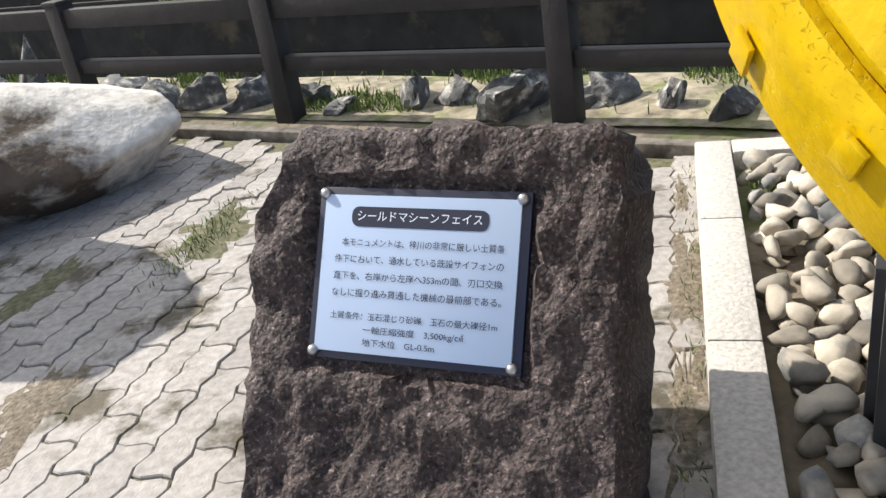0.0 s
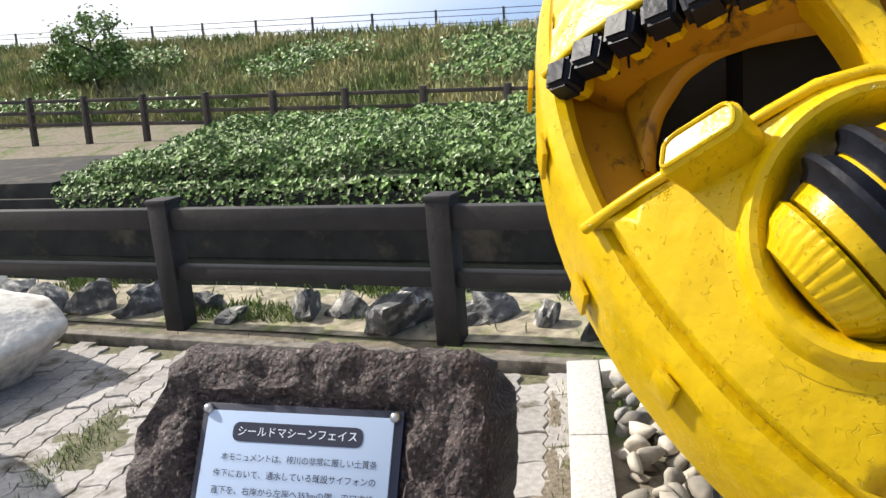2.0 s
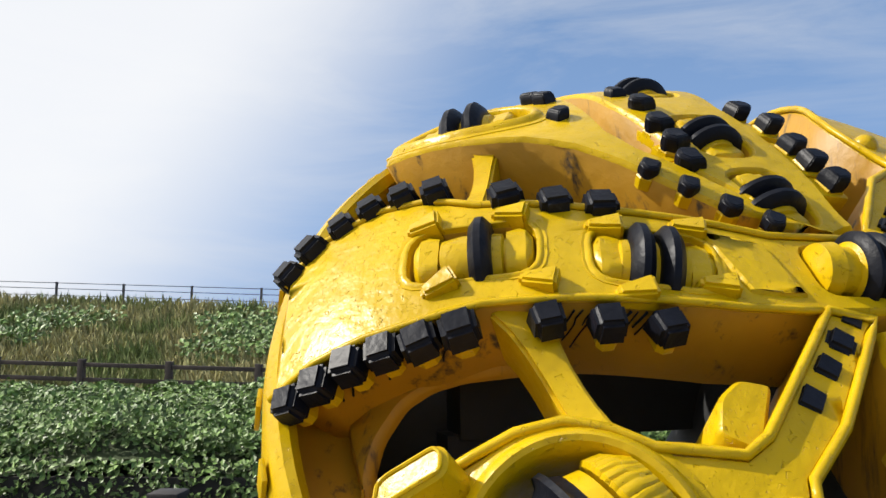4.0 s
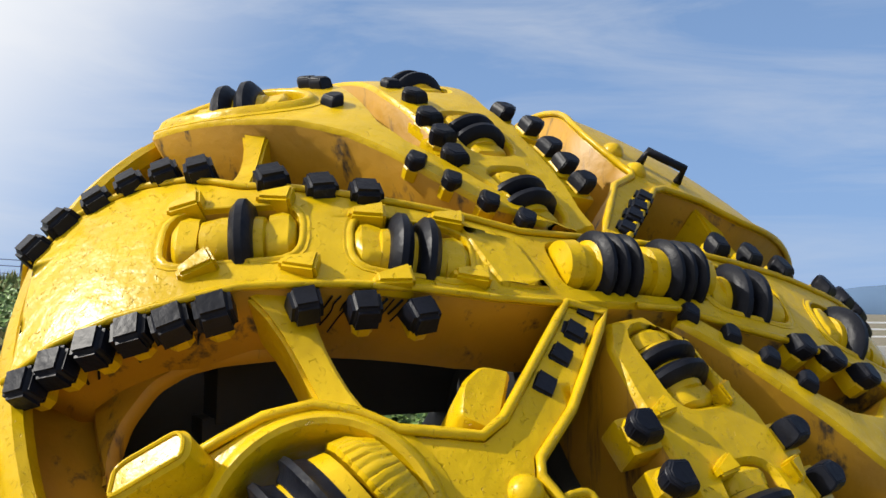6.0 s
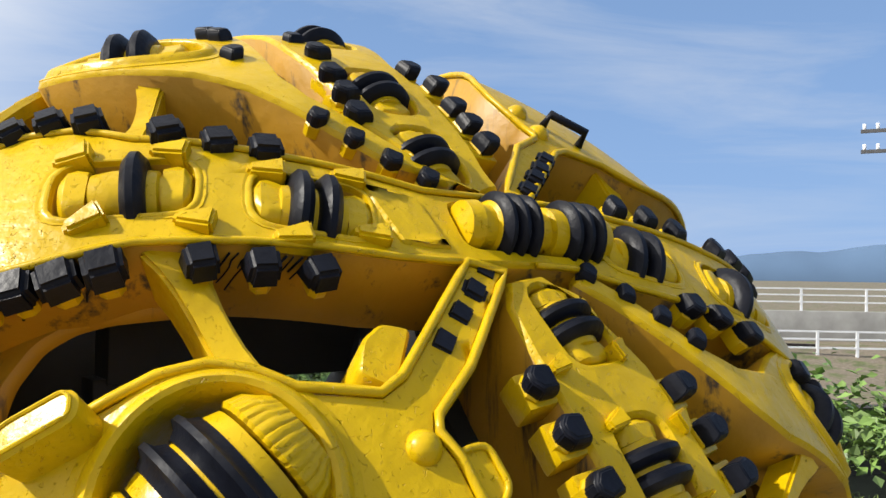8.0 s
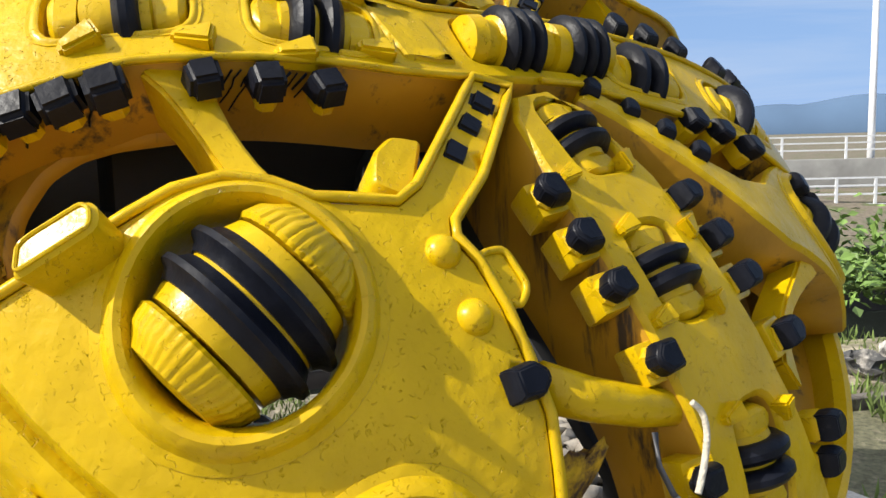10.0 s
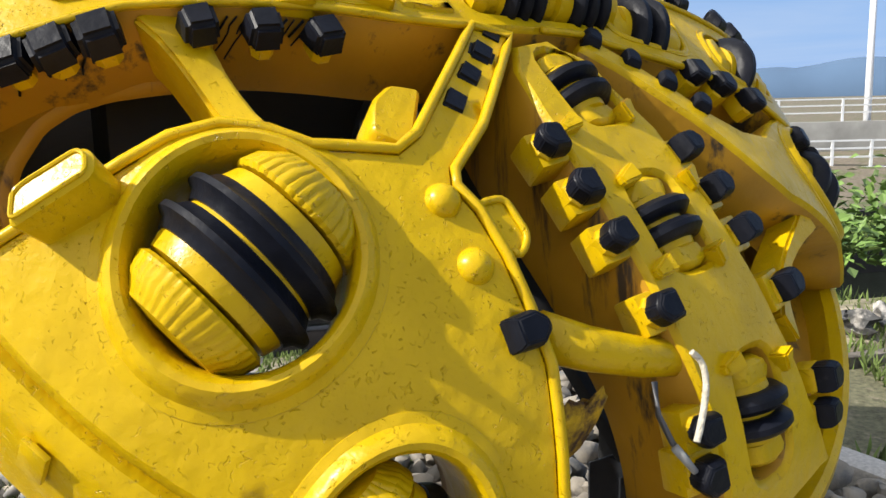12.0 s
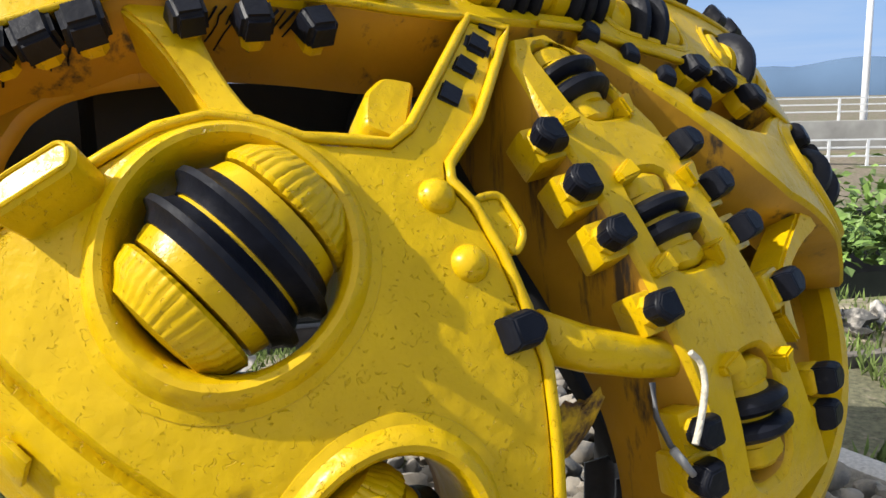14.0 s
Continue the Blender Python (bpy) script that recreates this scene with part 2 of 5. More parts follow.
def lathe(profile, segs=40, m=None, bm=None, closed=False):
    """A body of revolution about x: profile of (x, radius)."""
    b = bm or bmesh.new()
    rings = []
    for x, r in profile:
        rings.append([b.verts.new((x, r * math.cos(2 * math.pi * k / segs), r * math.sin(2 * math.pi * k / segs))) for k in range(segs)])
    pairs = list(zip(rings, rings[1:])) + ([(rings[-1], rings[0])] if closed else [])
    for A, B in pairs:
        for k in range(segs):
            b.faces.new((A[k], A[(k + 1) % segs], B[(k + 1) % segs], B[k]))
    if not closed:
        b.faces.new(rings[0][::-1])
        b.faces.new(rings[-1])
    bmesh.ops.recalc_face_normals(b, faces=b.faces)
    if m is not None:
        bmesh.ops.transform(b, matrix=m, verts=b.verts)
    return b


def lump(size, seed, subdiv=3, rough=0.25, freq=1.6, flat=False, cut=0.62):
    """A stone: a ball pushed about by noise, cut by a few planes."""
    b = bmesh.new()
    bmesh.ops.create_icosphere(b, subdivisions=subdiv, radius=1)
    rnd = random.Random(seed)
    off = Vector((rnd.uniform(-50, 50), rnd.uniform(-50, 50), rnd.uniform(-50, 50)))
    cuts = [(Vector((rnd.gauss(0, 1), rnd.gauss(0, 1), rnd.gauss(0, 1))).normalized(), rnd.uniform(cut, cut + 0.28)) for _ in range(11)]
    for v in b.verts:
        p = v.co.normalized()
        k = 1 + rough * noise.noise(p * freq + off) + rough * 0.4 * noise.noise(p * freq * 3 + off)
        q = p * k
        for d, s in cuts:
            e = q.dot(d) - s
            if e > 0:
                q -= d * e * 0.8
        v.co = Vector((q.x * size[0], q.y * size[1], q.z * size[2]))
        if flat and v.co.z < 0:
            v.co.z *= 0.3
    return b


# ---- the cutter head: a dome of revolution, leaning back ----
RIM, CURVE_2, CURVE_4 = 1.331, -0.0009, 0.1303
AX_U, AX_V, AX_N = Vector((0.9079, -0.4192, -0.0000)), Vector((0.2924, 0.6333, 0.7165)), Vector((-0.3003, -0.6506, 0.6975))
HEAD = Matrix(((AX_U.x, AX_V.x, AX_N.x, 2.435), (AX_U.y, AX_V.y, AX_N.y, 0.913), (AX_U.z, AX_V.z, AX_N.z, 1.818), (0, 0, 0, 1)))


def drop(u, v):
    q = u * u + v * v
    return -(CURVE_2 * q + CURVE_4 * q * q)


def outward(u, v):
    k = 2 * CURVE_2 + 4 * CURVE_4 * (u * u + v * v)
    return Vector((k * u, k * v, 1)).normalized()


def dome(u, v, w=0.0):
    """A place on the head's face: flat in the middle, rounded towards the rim; w metres above it."""
    return Vector((u, v, drop(u, v))) + outward(u, v) * w


def seat_on(u, v, angle=0.0, w=0.0):
    """The pose of a thing on the face at (u, v): z outwards, x along the angle in degrees."""
    z = outward(u, v)
    x = Vector((math.cos(radians(angle)), math.sin(radians(angle)), 0))
    x = (x - z * x.dot(z)).normalized()
    y = z.cross(x)
    o = dome(u, v, w)
    return Matrix(((x.x, y.x, z.x, o.x), (x.y, y.y, z.y, o.y), (x.z, y.z, z.z, o.z), (0, 0, 0, 1)))


def rounded(points, r, n=4):
    """A closed outline with its corners rounded."""
    out = []
    k = len(points)
    for i in range(k):
        a, p, c = (Vector(points[j % k]) for j in (i - 1, i, i + 1))
        da, dc = a - p, c - p
        q = min(r, da.length * 0.45, dc.length * 0.45)
        s, e = p + da.normalized() * q, p + dc.normalized() * q
        for j in range(n + 1):
            t = j / n
            out.append(tuple((1 - t) ** 2 * s + 2 * t * (1 - t) * p + t * t * e))
    return out


def circle(u, v, r, n=36, r2=None, turn=0.0):
    r2 = r2 or r
    ct, st = math.cos(radians(turn)), math.sin(radians(turn))
    return [(u + r * math.cos(2 * math.pi * i / n) * ct - r2 * math.sin(2 * math.pi * i / n) * st,
             v + r * math.cos(2 * math.pi * i / n) * st + r2 * math.sin(2 * math.pi * i / n) * ct) for i in range(n)]


def pocket(u, v, angle, length, width, r=0.05):
    c, s = math.cos(radians(angle)), math.sin(radians(angle))
    pts = [(x, y) for x, y in ((-length / 2, -width / 2), (length / 2, -width / 2), (length / 2, width / 2), (-length / 2, width / 2))]
    return rounded([(u + x * c - y * s, v + x * s + y * c) for x, y in pts], r)


def slab(outline, holes=(), depth=0.3, w=0.0, step=0.07, chamfer=0.012, two=True):
    """A plate that follows the dome: outline and holes in (u, v), walls going inwards."""
    b = bmesh.new()
    loops = []
    for pts in (outline, *holes):
        vs = [b.verts.new((x, y, 0)) for x, y in pts]
        loops.append(vs)
        for i in range(len(vs)):
            b.edges.new((vs[i - 1], vs[i]))
    bmesh.ops.triangle_fill(b, edges=b.edges[:], use_beauty=True, use_dissolve=False)
    for _ in range(4):
        long = [e for e in b.edges if e.calc_length() > step]
        if not long:
            break
        bmesh.ops.subdivide_edges(b, edges=long, cuts=1)
        bmesh.ops.triangulate(b, faces=[f for f in b.faces if len(f.verts) > 3])
    rim_edges = [e for e in b.edges if len(e.link_faces) == 1]
    inner = {}
    for e in rim_edges:
        for v in e.verts:
            inner[v] = None
    for f in b.faces:
        if f.normal.z < 0:
            f.normal_flip()
    # the way inwards, for a chamfered edge
    side = {v: Vector((0, 0, 0)) for v in inner}
    for e in rim_edges:
        a, c = e.verts
        f = e.link_faces[0]
        mid, d = (a.co + c.co) / 2, (c.co - a.co).normalized()
        nrm = Vector((-d.y, d.x, 0))
        if nrm.dot(f.calc_center_median() - mid) < 0:
            nrm = -nrm
        side[a] += nrm
        side[c] += nrm
    flat = {v: v.co.copy() for v in b.verts}
    for v in inner:
        s = side[v].normalized() if side[v].length > 1e-6 else Vector((0, 0, 0))
        p = flat[v]
        v1 = b.verts.new(dome(p.x, p.y, w - chamfer))
        v2 = b.verts.new(dome(p.x, p.y, w - depth))
        inner[v] = (v1, v2)
        flat[v] = p + s * chamfer
    for v, p in flat.items():
        v.co = dome(p.x, p.y, w)
    for e in rim_edges:
        a, c = e.verts
        l = [lp for lp in e.link_loops][0]
        if l.vert is not a:
            a, c = c, a
        for i, j in ((a, c),):
            b.faces.new((c, a, inner[a][0], inner[c][0]))
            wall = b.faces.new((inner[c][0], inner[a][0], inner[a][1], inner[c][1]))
            # walls take the second material, whose colour carries the openings' shade
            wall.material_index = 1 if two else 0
    return b


def bead(points, r=0.008, w=0.004, closed=True, bm=None):
    pts = []
    n = len(points)
    for i in range(n if closed else n - 1):
        a, c = Vector(points[i]), Vector(points[(i + 1) % n])
        k = max(1, int((c - a).length / 0.05))
        pts += [a.lerp(c, j / k) for j in range(k)]
    if not closed:
        pts.append(Vector(points[-1]))
    return tube([dome(p.x, p.y, w) for p in pts], r, 6, bm, closed)


head = thing("cutter_head", "yellow painted tunnel machine cutter head with black cutters, leaning back", "machine", HEAD)


def arc(a0, a1, r, n=14):
    return [(r * math.cos(radians(a0 + (a1 - a0) * i / n)), r * math.sin(radians(a0 + (a1 - a0) * i / n))) for i in range(n + 1)]


def opposite(u, v):
    """The place across the head from (u, v); the spokes there sit closer to the middle."""
    r = math.hypot(u, v)
    fade = min(1.0, r / 0.3) * min(1.0, max(0.0, (1.3 - r) / 0.4))
    k = min(1.0, max(0.0, (-v - 0.2) / 0.3))
    return -u - 0.18 * fade, -v * (1 - 0.13 * k * fade)


def turned(pts):
    return [opposite(x, y) for x, y in pts]


def lip(points, width, height, into=0.05):
    """A broad rolled rim round a hole: it rises from the plate, rounds over and turns down into the hole."""
    b = bmesh.new()
    n = len(points)
    mid = sum((Vector(p) for p in points), Vector((0, 0))) / n
    rings = []
    for k, h in ((-0.03, -into), (-0.02, -0.012), (0.03, height * 0.5), (0.14, height * 0.86), (0.30, height), (0.46, height * 0.86), (0.60, height * 0.52), (0.72, height * 0.2), (1.0, 0.002), (1.06, -0.012)):
        row = []
        for p in points:
            q = Vector(p)
            q = q + (q - mid).normalized() * width * k
            row.append(b.verts.new(dome(q.x, q.y, h)))
        rings.append(row)
    for A, B in zip(rings, rings[1:]):
        for i in range(n):
            b.faces.new((A[i - 1], A[i], B[i], B[i - 1]))
    bmesh.ops.recalc_face_normals(b, faces=b.faces)
    return b


# the ring round the edge
ZR = drop(RIM, 0)
ring = lathe([(ZR + 0.005, RIM - 0.03), (ZR - 0.02, RIM - 0.012), (ZR - 0.08, RIM - 0.004), (ZR - 0.28, RIM - 0.012), (ZR - 0.28, RIM - 0.07), (ZR - 0.02, RIM - 0.07),
              (ZR + 0.005, RIM - 0.05)], 128, Matrix.Rotation(radians(-90), 4, "Y"), closed=True)
rim_ring = part("rim_ring", ring, YELLOW, head)
TO_RIM = Matrix.Rotation(radians(-90), 4, "Y")
for i, a in enumerate(range(-176, 184, 12)):
    b = box(-0.028, 0.028, -0.008, 0.004, -0.045, 0.045, 0.003)
    o = part("rim_pad", b, YELLOW, rim_ring)
    r = RIM + 0.002
    o.matrix_local = Matrix.Translation((r * math.cos(radians(a)), r * math.sin(radians(a)), ZR - 0.09 - 0.11 * (i % 2))) @ Matrix.Rotation(radians(a + 90), 4, "Z")
part("back_ring", lathe([(ZR - 0.28, 1.25), (ZR - 0.28, 1.10), (ZR - 0.44, 1.10), (ZR - 0.44, 1.25)], 96, TO_RIM, closed=True), STEEL, head, "black steel back ring")

A_UP = [(-1.262, 0.374), (-1.177, 0.462), (-1.041, 0.456), (-0.952, 0.413), (-0.857, 0.329), (-0.587, 0.228), (-0.405, 0.177), (-0.247, 0.125), (-0.042, 0.117)]
A_LOW = [(-1.316, 0.031), (-1.235, 0.048), (-1.133, 0.039), (-1.051, 0.022), (-0.924, 0.011), (-0.821, -0.014), (-0.421, -0.096), (-0.251, -0.114)]
SPOKE_A = [*A_LOW, *turned(A_UP[::-1]), *turned(A_LOW), *A_UP[::-1]]
A_CUTS = [(-0.904, 0.175, 165, 1), (-0.550, 0.064, 165, 2)]
a_holes = []
for u, v, a, k in A_CUTS:
    a_holes += [pocket(u, v, a, 0.255, 0.165, 0.06), pocket(*opposite(u, v), a, 0.255, 0.165, 0.06)]
a_holes.append(pocket(0.03, 0.0, 176, 0.45, 0.14, 0.03))
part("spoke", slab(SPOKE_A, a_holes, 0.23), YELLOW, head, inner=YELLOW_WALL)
B_LEFT = [(-0.150, -0.165), (-0.190, -0.240), (-0.197, -0.361), (-0.192, -0.474), (-0.180, -0.599), (-0.166, -0.726), (-0.147, -0.874), (-0.120, -1.000), (-0.100, -1.100), (-0.060, -1.275)]
B_RIGHT = [(-0.035, -0.142), (0.049, -0.229), (0.122, -0.423), (0.133, -0.577), (0.156, -0.730), (0.195, -0.915), (0.258, -1.060), (0.358, -1.186)]
SPOKE_B = [*B_LEFT, *B_RIGHT[::-1]]
B_CUTS = [(-0.028, -0.289, -85, 2), (-0.015, -0.655, -86, 2), (0.066, -1.056, -84, 2)]
P_TOP = [(-1.284, -0.342), (-1.183, -0.332), (-1.086, -0.322), (-1.000, -0.303), (-0.930, -0.288), (-0.850, -0.292), (-0.780, -0.328), (-0.722, -0.376), (-0.578, -0.419), (-0.524, -0.391), (-0.240, -0.113),
         (-0.147, -0.143), (-0.373, -0.391), (-0.483, -0.480), (-0.495, -0.513), (-0.472, -0.566), (-0.456, -0.659), (-0.449, -0.757), (-0.442, -0.852), (-0.453, -0.933), (-0.466, -1.043), (-0.469, -1.232)]
PLATE = [*P_TOP, *arc(-104, -164, RIM - 0.03)]
SPOKE_C = [(-0.19, 0.195), (-0.30, 0.228), (-0.40, 0.330), (-0.478, 0.430), (-0.563, 0.530), (-0.665, 0.615), (-0.760, 0.670), (-0.860, 0.760), (-0.950, 0.850), *arc(137, 112, RIM - 0.035, 8),
           (-0.431, 0.95), (-0.44, 0.74), (-0.445, 0.60), (-0.405, 0.497), (-0.334, 0.417), (-0.26, 0.327), (-0.17, 0.235)]

HOLE_1, HOLE_2 = (-0.873, -0.525), (-0.755, -1.035)
RIM_1, RIM_2 = circle(*HOLE_1, 0.157, 48, 0.181, 16.4), circle(*HOLE_2, 0.150, 48, 0.150, 0.0)
C_OVAL = circle(-0.735, 0.850, 0.165, 40, 0.085, 149)
RIGHT_OVAL = circle(0.85, -0.54, 0.165, 40, 0.105, -32)
SPOKE_RIGHT = [(0.12, -0.13), (0.20, -0.20), (0.28, -0.28), (0.36, -0.37), (0.46, -0.43), (0.57, -0.44), (0.66, -0.39), (0.80, -0.34), (0.98, -0.36), (1.09, -0.42), *arc(-22, -37, RIM - 0.035, 6), (0.92, -0.72),
               (0.80, -0.71), (0.66, -0.67), (0.52, -0.63), (0.43, -0.56), (0.34, -0.46), (0.24, -0.35), (0.14, -0.24), (0.06, -0.17)]
for turn in (False, True):
    f = turned if turn else list
    holes = [pocket(*f([(u, v)])[0], a, 0.225, 0.15, 0.055) for u, v, a, k in B_CUTS]
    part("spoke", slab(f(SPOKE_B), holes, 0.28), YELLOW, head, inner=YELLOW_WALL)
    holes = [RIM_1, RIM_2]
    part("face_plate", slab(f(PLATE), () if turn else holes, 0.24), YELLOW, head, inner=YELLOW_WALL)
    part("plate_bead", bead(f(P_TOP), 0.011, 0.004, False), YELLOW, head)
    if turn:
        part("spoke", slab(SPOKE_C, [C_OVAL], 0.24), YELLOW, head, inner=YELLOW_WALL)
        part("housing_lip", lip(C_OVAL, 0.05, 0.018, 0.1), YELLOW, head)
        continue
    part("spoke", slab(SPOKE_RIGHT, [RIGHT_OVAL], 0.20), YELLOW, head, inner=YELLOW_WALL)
    part("housing_lip", lip(RIGHT_OVAL, 0.04, 0.016, 0.1), YELLOW, head)
    part("housing_lip", lip(RIM_1, 0.060, 0.034, 0.2), YELLOW, head)
    part("housing_lip", lip(RIM_2, 0.055, 0.032, 0.2), YELLOW, head)
for pts in (A_LOW, A_UP):
    part("plate_bead", bead(pts, 0.009, 0.002, False), YELLOW, head)
    part("plate_bead", bead(turned(pts), 0.009, 0.002, False), YELLOW, head)

for u, v, a, k in A_CUTS:
    for t in (1, -1):
        cu, cv = (u, v) if t > 0 else opposite(u, v)
        part("housing_lip", lip(pocket(cu, cv, a, 0.258, 0.168, 0.06), 0.022, 0.005, 0.06), YELLOW, head)

# ---- disc cutters ----
def ring_mesh(x, r):
    return lathe([(x - 0.028, r * 0.70), (x - 0.024, r * 0.86), (x - 0.008, r), (x + 0.008, r), (x + 0.024, r * 0.86), (x + 0.028, r * 0.70)], 44)


HUB = {1: [(-0.125, 0.035), (-0.12, 0.062), (-0.075, 0.066), (-0.07, 0.078), (-0.03, 0.082), (0.03, 0.082), (0.075, 0.074), (0.08, 0.062), (0.12, 0.058), (0.125, 0.03)],
       2: [(-0.125, 0.035), (-0.12, 0.060), (-0.085, 0.064), (-0.08, 0.078), (-0.05, 0.084), (0.05, 0.084), (0.08, 0.078), (0.085, 0.064), (0.12, 0.060), (0.125, 0.035)]}


def end_block(x):
    """A half-round end cap with a flat, ridged top."""
    k = 1 if x > 0 else -1
    b = lathe([(x - k * 0.035, 0.03), (x - k * 0.034, 0.082), (x - k * 0.005, 0.088), (x + k * 0.012, 0.082), (x + k * 0.026, 0.062), (x + k * 0.03, 0.03)], 28)
    for v in b.verts:
        v.co.z = min(v.co.z, 0.066 + 0.004 * math.sin(v.co.y * 160))
    return b


def make_cutter(kind, r):
    c = part("disc_cutter", lathe(HUB[kind], 36), YELLOW, head, "yellow hub with black cutting rings")
    for x in ((-0.02,) if kind == 1 else (-0.034, 0.034)):
        part("cutting_ring", ring_mesh(x, r), BLACK, c, "black cutting ring")
    part("end_block", end_block(-0.115), YELLOW, c)
    part("end_block", end_block(0.115), YELLOW, c)
    return c


single, double = make_cutter(1, 0.125), make_cutter(2, 0.125)
first = {1: single, 2: double}
used = set()


def place_cutter(kind, m, scale=1.0):
    q = m @ Matrix.Diagonal((scale, scale, scale, 1))
    if kind not in used:
        used.add(kind)
        first[kind].matrix_local = q
        return first[kind]
    o = copy_thing(first[kind], m)
    o.matrix_local = q
    return o


LIST = [(u, v, a, k, 1.0, -0.055) for u, v, a, k in A_CUTS + B_CUTS]
for u, v, a, k, s, w in LIST:
    q = 0.76 if (u, v, a, k) in B_CUTS else 0.9
    place_cutter(k, seat_on(u, v, a, w), q)
    place_cutter(k, seat_on(*opposite(u, v), a + 180, w), q)
place_cutter(2, seat_on(-0.740, 0.850, 150, -0.065), 1.0)
place_cutter(2, seat_on(0.85, -0.54, -32, -0.07), 0.92)
# the pair at the hub
pair = part("hub_cutter", lathe([(-0.23, 0.05), (-0.225, 0.075), (-0.19, 0.082), (-0.185, 0.07), (-0.15, 0.07), (-0.145, 0.085), (-0.02, 0.085), (-0.015, 0.068), (0.02, 0.068), (0.025, 0.085),
                                (0.15, 0.085), (0.155, 0.07), (0.19, 0.07), (0.195, 0.08), (0.225, 0.075), (0.23, 0.05)], 40), YELLOW, head, "yellow shaft with black rings")
for x in (-0.125, -0.085, -0.045, 0.085, 0.125, 0.165):
    part("cutting_ring", lathe([(x - 0.02, 0.08), (x - 0.016, 0.1), (x - 0.005, 0.116), (x + 0.005, 0.116), (x + 0.016, 0.1), (x + 0.02, 0.08)], 44), BLACK, pair, "black cutting ring")
pair.matrix_local = seat_on(0.03, 0.0, -4, -0.005) @ Matrix.Diagonal((0.98, 0.80, 0.80, 1))


# the large cutters in the round housings
def grooved(x0, x1, r0, r1):
    b = lathe([(x0, 0.04), (x0 + 0.006, r0 * 0.9), (x0 + 0.02, r0), ((x0 + x1) / 2, (r0 + r1) / 2 + 0.004), (x1 - 0.008, r1), (x1, r1 * 0.95)], 176)
    for v in b.verts:
        a = math.atan2(v.co.z, v.co.y)
        d = 1 - 0.034 * max(0.0, math.sin(a * 38 + 3 * noise.noise(v.co * 9))) ** 3
        v.co.y *= d
        v.co.z *= d
    return b


def big_cutter(m):
    c = part("disc_cutter", lathe([(-0.10, 0.08), (-0.096, 0.132), (-0.07, 0.140), (0.07, 0.140), (0.096, 0.132), (0.10, 0.08)], 48), YELLOW, head, "large yellow hub with two black cutting rings")
    for x in (-0.034, 0.034):
        part("cutting_ring", lathe([(x - 0.031, 0.12), (x - 0.030, 0.146), (x - 0.014, 0.156), (x - 0.006, 0.172), (x + 0.006, 0.172), (x + 0.014, 0.156), (x + 0.030, 0.146), (x + 0.031, 0.12)], 56), BLACK, c, "black cutting ring")
    part("end_cap", grooved(-0.182, -0.104, 0.112, 0.140), YELLOW, c, "yellow grooved end cap")
    q = grooved(-0.182, -0.104, 0.112, 0.140)
    bmesh.ops.transform(q, matrix=Matrix.Rotation(radians(180), 4, "Z"), verts=q.verts)
    part("end_cap", q, YELLOW, c, "yellow grooved end cap")
    c.matrix_local = m


big_cutter(seat_on(*HOLE_1, 27, -0.05) @ Matrix.Scale(0.96, 4))
big_cutter(seat_on(*HOLE_2, 100, -0.06) @ Matrix.Scale(0.84, 4))

# ---- cutter bits: a yellow holder with a black tip ----
def holder_mesh(h):
    b = bmesh.new()
    pts = [(-0.045, -0.036), (0.028, -0.04), (0.05, -0.02), (0.05, 0.02), (0.028, 0.04), (-0.045, 0.036)]
    lo = [b.verts.new((x * 0.95, y * 0.95, -h)) for x, y in pts]
    mi = [b.verts.new((x * 1.05, y * 1.05, 0.02)) for x, y in pts]
    hi = [b.verts.new((x * 0.9, y * 0.9, 0.032)) for x, y in pts]
    for A, B in ((lo, mi), (mi, hi)):
        for i in range(6):
            b.faces.new((A[i - 1], A[i], B[i], B[i - 1]))
    b.faces.new(hi)
    b.faces.new(lo[::-1])
    bmesh.ops.recalc_face_normals(b, faces=b.faces)
    return b


def tip_mesh():
    b = bmesh.new()
    pts = [(-0.036, -0.034), (0.02, -0.037), (0.045, -0.012), (0.045, 0.012), (0.02, 0.037), (-0.036, 0.034)]
    lv = []
    for z, k, dx in ((0.012, 1.06, 0.0), (0.05, 1.2, 0.006), (0.078, 1.1, 0.012), (0.088, 0.85, 0.014)):
        lv.append([b.verts.new((x * k + dx, y * k, z)) for x, y in pts])
    for A, B in zip(lv, lv[1:]):
        for i in range(6):
            b.faces.new((A[i - 1], A[i], B[i], B[i - 1]))
    b.faces.new(lv[-1])
    b.faces.new(lv[0][::-1])
    bmesh.ops.recalc_face_normals(b, faces=b.faces)
    bmesh.ops.bevel(b, geom=b.edges[:], offset=0.004, segments=2, affect="EDGES")
    return b


def pad_mesh():
    """A squarish worn cutting pad with a groove under its top edge."""
    b = bmesh.new()
    bmesh.ops.create_cube(b, size=1)
    bmesh.ops.bevel(b, geom=b.edges[:], offset=0.17, segments=3, affect="EDGES")
    for v in b.verts:
        p = v.co
        k = 1 + 0.16 * noise.noise(p * 1.7 + Vector((3, 1, 7)))
        t = 1 - 0.14 * (p.z + 0.5)
        v.co = Vector((p.x * 0.088 * k * t + 0.006, p.y * 0.094 * k * t, 0.036 + p.z * 0.076 * k))
    # a shallow groove across the top
    bmesh.ops.bisect_plane(b, geom=b.verts[:] + b.edges[:] + b.faces[:], plane_co=(0.012, 0, 0), plane_no=(1, 0, 0.2))
    return b


